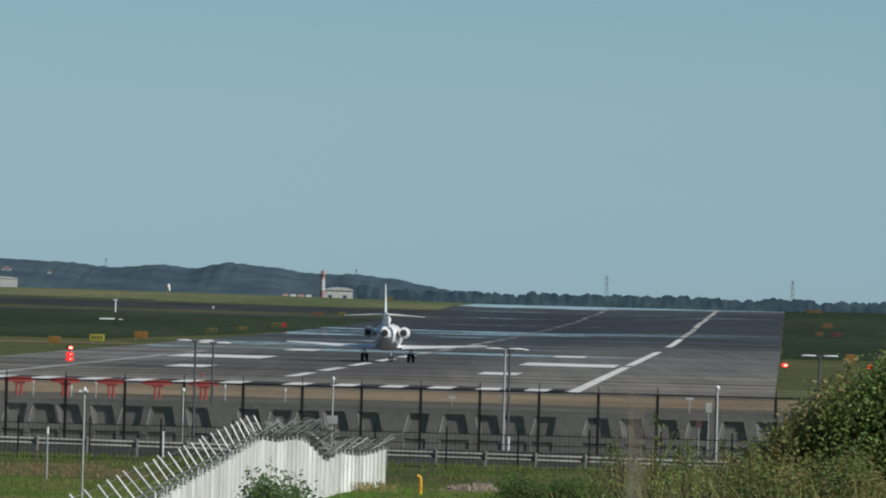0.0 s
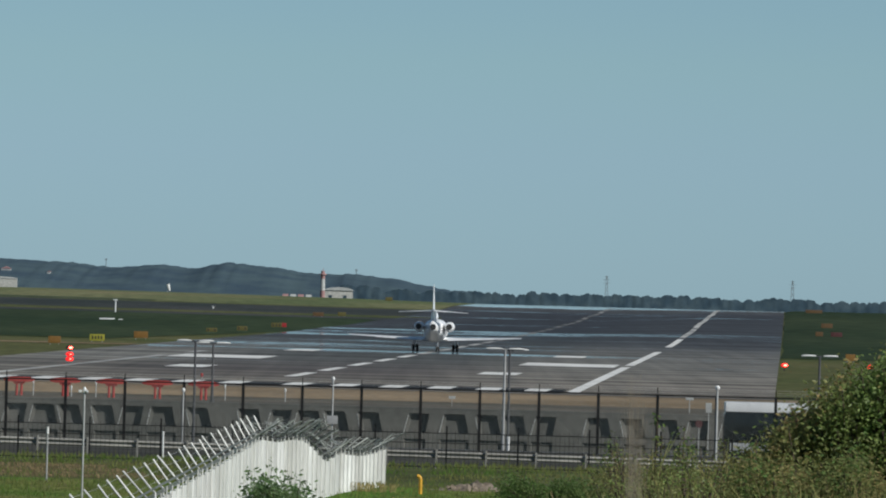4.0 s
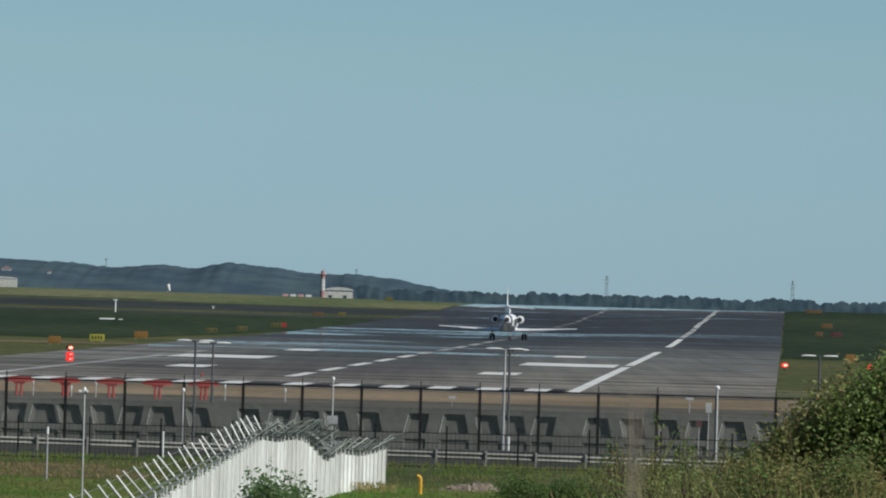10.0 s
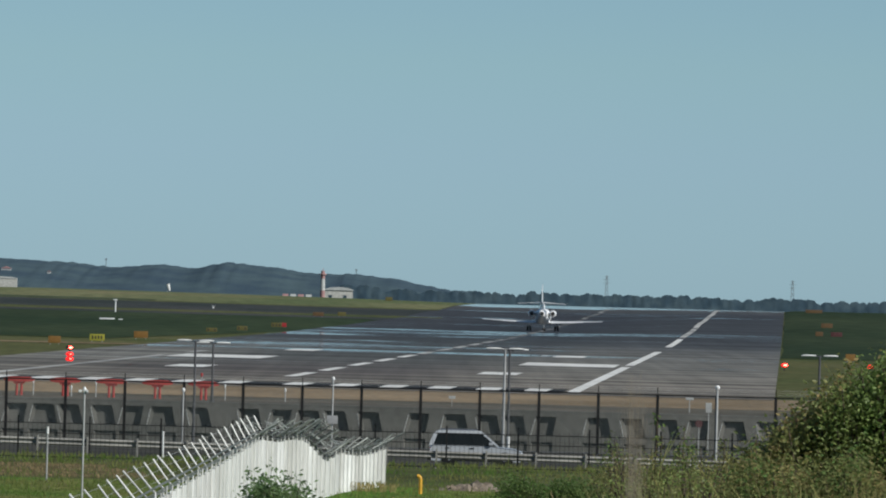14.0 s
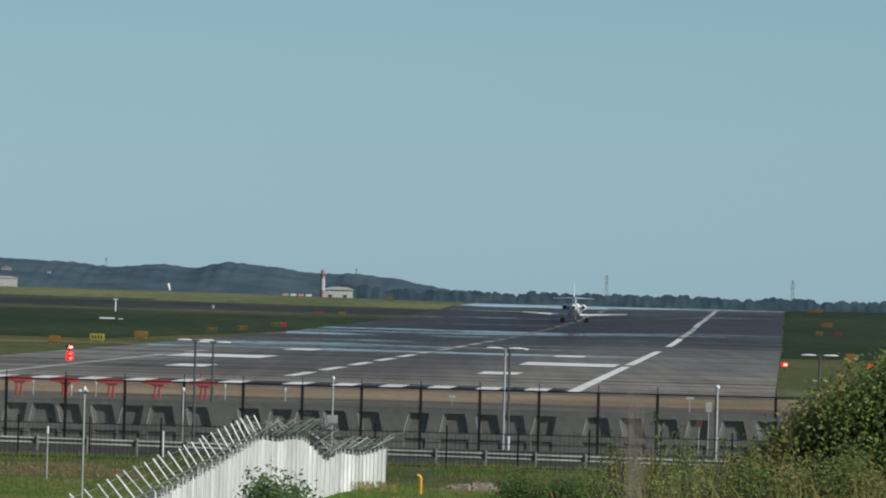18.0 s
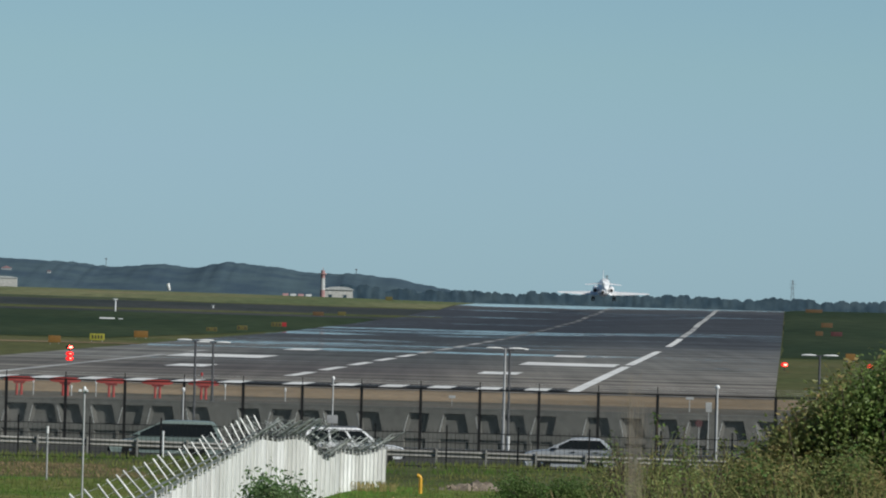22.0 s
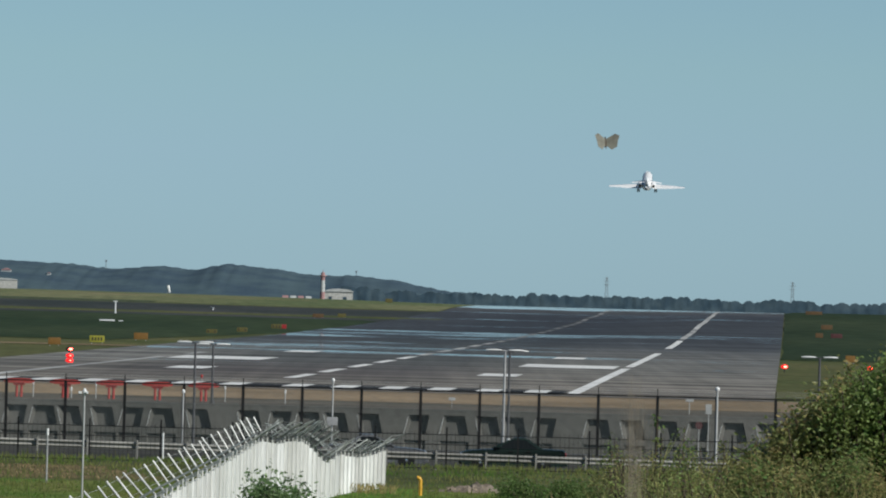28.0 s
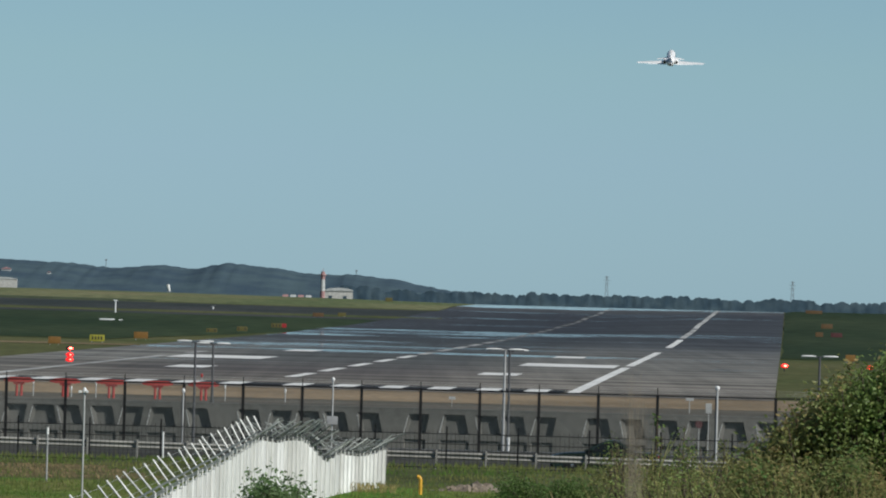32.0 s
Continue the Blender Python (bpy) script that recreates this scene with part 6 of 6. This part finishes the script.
def tall_grass(x0, x1, y, n, top, seed, label, blade=0.004, material=DRY):
    """Dry stalks with drooping heads."""
    rng = random.Random(seed)
    cx = (x0 + x1) / 2
    base = land(cx, y)
    g = thing("tall_dry_grass", pose(cx, y, base), label, "grass", kind="stuff")
    verts, faces = [], []
    for i in range(n):
        x, yy = rng.uniform(x0, x1) - cx, rng.uniform(-1.2, 1.2)
        h = (top - base) * (0.66 + 0.34 * rng.random() ** 1.8) * (0.95 + 0.05 * math.sin((x + cx) * 11))
        lean = rng.gauss(0, 0.2) * min(1.0, h)
        w = blade * rng.uniform(0.6, 1.4)
        k = len(verts)
        for q in (0.0, 0.5, 0.85, 1.0):
            px = x + lean * q * q
            ww = w * (1.6 if q == 0.85 else 1 - 0.7 * q)
            verts.append((px - ww, yy, h * q))
            verts.append((px + ww, yy + ww, h * q))
        for j in range(3):
            faces.append((k + 2 * j, k + 2 * j + 1, k + 2 * j + 3, k + 2 * j + 2))
    me = bpy.data.meshes.new("tall_dry_grass")
    me.from_pydata(verts, [], faces)
    me.materials.append(material)
    ob = new("stalks", me)
    ob.parent = g


PALE_HAIR = node_material("pale_dry_hairs", [(0.3, 0.25, 0.19), (0.4, 0.34, 0.26)], 0.9, grain=3, spread=0.2)
let_light_through(PALE_HAIR, 0.4)


def feather_grass(x, y, top, seed):
    """A tall grass with a loose plume of hair-fine stems that part near the top."""
    rng = random.Random(seed)
    base = land(x, y)
    g = thing("feather_grass", pose(x, y, base), "tall straw-coloured feather grass with a loose plume", "grass", "feather grasses")
    verts, faces = [], []
    for i in range(62):
        side, h = rng.gauss(0, 0.007), (top - base) * rng.uniform(0.93, 1.0)
        fan, dy = rng.gauss(0, 0.02), rng.gauss(0, 0.02)
        k = len(verts)
        for q in (0.0, 0.5, 0.75, 0.9, 1.0):
            px = side * min(1.0, q * 1.5) + fan * max(0.0, q - 0.55) ** 1.5 * 3
            verts.append((px - 0.00013, dy * q, h * q))
            verts.append((px + 0.00013, dy * q, h * q))
        for j in range(4):
            faces.append((k + 2 * j, k + 2 * j + 1, k + 2 * j + 3, k + 2 * j + 2))
    raw_part("stalks", verts, faces, PALE_HAIR, g)


make_bush(0.95, 1.95, 63, lambda x: lerp_table(x, [(0.9, 6.7), (1.1, 6.8), (1.25, 6.84), (2.0, 6.86)]) + 0.05 * math.sin(13 * x) + 0.04 * math.sin(29 * x + 1), 0.021, 620, 14, BROWN_WEED, "thin brownish scrub with seed heads", 15, 0.7, 0.004)
make_bush(1.75, 2.9, 60, lambda x: 6.8 + 0.07 * math.sin(11 * x) + 0.04 * math.sin(31 * x), 0.034, 1100, 18, BROWN_WEED, "thick brownish scrub before the green bush", 16, 0.7, 0.004)
make_bush(2.7, 3.9, 58, lambda x: 6.9 + 0.06 * math.sin(12 * x), 0.034, 1100, 18, BROWN_WEED, "thick brownish scrub before the green bush", 17, 0.7, 0.004)
tall_grass(1.3, 4.0, 61, 600, 6.84, 24, "brownish weeds and seed stalks on the bank", 0.0022, SCRUB)
tall_grass(1.9, 3.2, 56, 380, 6.88, 25, "brownish weeds and seed stalks on the bank", 0.002, SCRUB)
tall_grass(2.3, 4.2, 50, 300, 6.95, 26, "brownish weeds and seed stalks on the bank", 0.0018, SCRUB)
tall_grass(0.95, 3.4, 58, 420, 6.8, 21, "straw-coloured dry grass stalks on the bank", 0.0022, SCRUB)
tall_grass(1.12, 2.1, 64, 170, 6.99, 28, "pale feathery seed stalks over the scrub", 0.0024, BROWN_WEED)
tall_grass(0.5, 1.35, 52, 210, 6.83, 29, "short straw-coloured grass on the bank", 0.0022, DRY)
feather_grass(0.572, 30, 7.62, 22)
feather_grass(0.592, 30, 7.55, 27)
tall_grass(1.6, 3.0, 50, 200, 6.86, 23, "straw-coloured dry grass stalks on the bank", 0.0016, SCRUB)


tall_grass(-4.6, -1.5, 373, 300, land(-2.5, 373) + 0.42, 41, "dry tufts at the foot of the white fence", 0.009, SCRUB)
tall_grass(-1.6, 3.0, 356, 160, land(0, 356) + 0.26, 42, "dry tufts of grass on the verge", 0.012, SCRUB)
BROWN_BLADE = node_material("brown_dead_grass", [(0.075, 0.068, 0.03), (0.14, 0.1, 0.05)], 0.9, grain=2, spread=0.35)
vary_by_leaf(BROWN_BLADE, 0.6, 1.4)
for k, gy in enumerate((384, 388, 392, 396)):
    tall_grass(-19.5, -10.2 - 0.9 * k, gy, 420, land(-14, gy) + 0.2, 43 + k, "patch of dead brown grass on the verge", 0.014, BROWN_BLADE)


def make_turf():
    """Blades and tufts over the verge."""
    rng = random.Random(31)
    verts, faces = [], []
    for i in range(19000):
        y = rng.uniform(335, 425)
        x = rng.uniform(-0.047, 0.047) * y
        patch = noise.noise((x * 0.5, y * 0.12, 0))
        if patch < -0.25 and rng.random() < 0.8:
            continue
        h = rng.uniform(0.05, 0.2) * (1 + 0.9 * max(0, patch)) * (1.5 if rng.random() < 0.05 else 1)
        if 417 < y:
            h *= 1.9
        z, w, lean = land(x, y), rng.uniform(0.012, 0.035), rng.gauss(0, 0.06)
        k = len(verts)
        verts.extend(((x - w, y, z - 0.02), (x + w, y + 0.01, z - 0.02), (x + lean, y, z + h)))
        faces.append((k, k + 1, k + 2))
    me = bpy.data.meshes.new("turf")
    me.from_pydata(verts, [], faces)
    me.materials.append(WEED)
    tagged(new("turf", me), "rough green roadside turf", "grass", kind="stuff")


make_turf()


def make_dirt_heap():
    bm = bmesh.new()
    rng = random.Random(8)
    base = land(1.8, 379)
    rows = []
    for j in range(7):
        row = []
        for i in range(19):
            u, v = i / 18 * 2 - 1, j / 6 * 2 - 1
            h = max(0, (1 - u * u) * (1 - v * v)) * 0.5 * max(0.3, 0.55 + 0.6 * u) * (1 + 1.3 * noise.noise((u * 5, v * 3, 2)) + 0.6 * noise.noise((u * 13, v * 6, 8)))
            row.append(bm.verts.new((u * 1.5, v * 1.6, h - 0.03 + rng.uniform(-0.02, 0.02))))
        rows.append(row)
    for a, b in zip(rows, rows[1:]):
        for i in range(18):
            bm.faces.new((a[i], a[i + 1], b[i + 1], b[i]))
    heap = thing("dirt_heap", pose(1.0, 379, base), "low heap of bare brown soil and rubble", "dirt")
    soil = node_material("brown_soil", [(0.1, 0.078, 0.054), (0.24, 0.195, 0.15)], 0.95, grain=6, spread=0.4, bump=0.03)
    part("soil", bm, soil, heap)
    for i in range(14):
        b = bmesh.new()
        bmesh.ops.create_icosphere(b, subdivisions=1, radius=rng.uniform(0.06, 0.15))
        for v in b.verts:
            v.co *= 1 + 0.3 * noise.noise(v.co * 9)
        part("stone", b, soil, heap, place=pose(rng.uniform(-0.8, 1.2), rng.uniform(-1.2, -0.4), 0.1))


make_dirt_heap()


# ---- flying animals ----
def make_bird():
    bird = thing("bird", pose(0, 300, 20), "small dark bird in fast flight", "bird")
    bm = bmesh.new()
    add_loft(bm, [ring(0, y, 0, r, r * 0.9, 8) for y, r in ((-0.12, 0.004), (-0.05, 0.028), (0.03, 0.034), (0.09, 0.02), (0.13, 0.004))])
    part("body", bm, SIGN_BLACK, bird)
    for s in (-1, 1):
        bm = bmesh.new()
        add_loft(bm, [aerofoil(s * 0.02, 0.02, 0.01, 0.1, 0.1, 8), aerofoil(s * 0.1, 0.03, 0.035, 0.09, 0.08, 8), aerofoil(s * 0.19, -0.02, 0.02, 0.03, 0.08, 8)])
        part("wing", bm, SIGN_BLACK, bird)
    bm = bmesh.new()
    add_loft(bm, [aerofoil(-0.03, -0.15, 0, 0.08, 0.06, 6), aerofoil(0.03, -0.15, 0, 0.08, 0.06, 6)])
    part("tail", bm, SIGN_BLACK, bird)
    return bird


MOTH_WING = node_material("tan_wing", [(0.3, 0.29, 0.24), (0.38, 0.37, 0.31)], 0.8, grain=40, spread=0.2)
let_light_through(MOTH_WING, 0.5)


def make_butterfly():
    b = thing("butterfly", pose(0, 20, 8), "small tan butterfly flying past", "butterfly")
    bm = bmesh.new()
    add_loft(bm, [ring(0, y, 0, r, r, 6) for y, r in ((-0.012, 0.001), (-0.004, 0.0022), (0.006, 0.0022), (0.012, 0.001))])
    part("body", bm, BARK, b)
    for s in (-1, 1):
        bm = bmesh.new()
        out = [(0.001, 0.008), (0.018, 0.017), (0.026, 0.012), (0.022, 0.002), (0.02, -0.01), (0.01, -0.015), (0.001, -0.006)]
        add_loft(bm, [[(s * px, py, z + px * 0.45) for px, py in out] for z in (0, 0.0006)], smooth=False)
        part("wing", bm, MOTH_WING, b)
    return b


BIRD, BUTTERFLY = make_bird(), make_butterfly()


# ---- everything that moves ----
def motions():
    rows = []
    way = [(0, -5.04, 975), (0.1, -4.92, 978.7), (1, -3.83, 1012), (2, -2.63, 1049), (3, -1.76, 1088), (4.5, 0.08, 1151), (6, 2.15, 1218), (7, 4.13, 1264), (8, 6.1, 1311), (9, 7.83, 1360), (10, 9.39, 1412),
           (11, 10.97, 1465), (12, 12.63, 1519), (13, 14.47, 1575), (14, 16.37, 1632), (15.5, 19.27, 1720), (17, 22.37, 1812), (18, 24.59, 1873), (19, 26.81, 1935), (20, 29.0, 2000), (21, 31.5, 2065),
           (22, 34.0, 2132), (23, 36.77, 2201), (24, 39.51, 2272), (25, 42.32, 2346), (26.5, 46.73, 2461), (28, 51.47, 2580), (29, 54.45, 2661), (30, 57.46, 2744), (31, 60.7, 2829), (31.9, 63.7, 2906), (32, 64.05, 2915)]
    climb = {22: 4.9, 23: 7.4, 24: 10.3, 25: 14.1, 26.5: 22.6, 28: 32.6, 29: 40.9, 30: 50.3, 31: 60.9, 31.9: 70.4, 32: 71.4}
    pitch = {20: 1, 21: 5, 22: 8, 23: 9.5, 24: 10.5, 25: 11.3, 26.5: 12.8}
    for t, x, y in way:
        on_ground = land(x, y) + 0.06
        z = climb.get(t, on_ground if t < 21 else on_ground + 0.9)
        rows.append((t, pose(x, y, z, pitch.get(t, 14 if t > 24 else 0), 0, RUNWAY_TURN)))
    walk(JET, rows)
    for leg, x, y, top in JET_LEGS:
        turn = 85 if x < 0 else -85
        lower = pose(0, 0, -0.3)   # the legs stretch once no weight is on them
        fold = (lambda k: pose(x, y, top, 0, -turn * k, 0)) if x else (lambda k: pose(x, y, top, 85 * k, 0, 0))
        walk(leg, [(0, fold(0)), (20.5, fold(0)), (22, lower @ fold(0)), (27.8, lower @ fold(0)), (29.2, fold(0.45)), (30.6, fold(0.95)), (31.2, fold(1)), (32, fold(1))])
    for car, lane, way, passing, speed in CARS:
        z = land(0, lane) + 0.065
        turn = 0 if way > 0 else 180
        walk(car, [(t, pose(way * speed * (t - passing), lane, z, 0, 0, turn)) for t in range(0, 33, 2)])
    walk(BUS, [(t, pose(-20.9 * (t - 5.143), 541.0, land(0, 541) + 0.065, 0, 0, 0)) for t in range(0, 33, 2)])
    walk(TANKER, [(t, pose(-18.3 * (t - 24.96), 542.0, land(0, 542) + 0.065, 0, 0, 0)) for t in range(0, 33, 2)])
    # the bird crosses high over the runway, the butterfly close before the viewer
    walk(BIRD, [(t, pose(9.8 - 20.0 * (t - 5.5), 300, 10.02 + dz, 0, 0, 90)) for t, dz in ((0, 8), (4, 2), (5.5, 0), (5.7, 0.4), (5.9, 0.3), (6.1, -0.8), (6.3, -1.6), (8, -1.0), (16, 6), (24, 6), (32, 6))])
    walk(BUTTERFLY, [(t, pose(x, 20, z, 75, 0, 20)) for t, x, z in ((0, -6, 9), (14, -4, 8.6), (27, -5.0, 7.1), (27.7, -1.4, 7.6), (27.8, -0.87, 7.73), (27.9, -0.41, 7.9), (28.0, 0.315, 8.155), (28.1, 0.79, 8.34), (28.6, 1.9, 8.6), (32, 6, 9.5))])


motions()
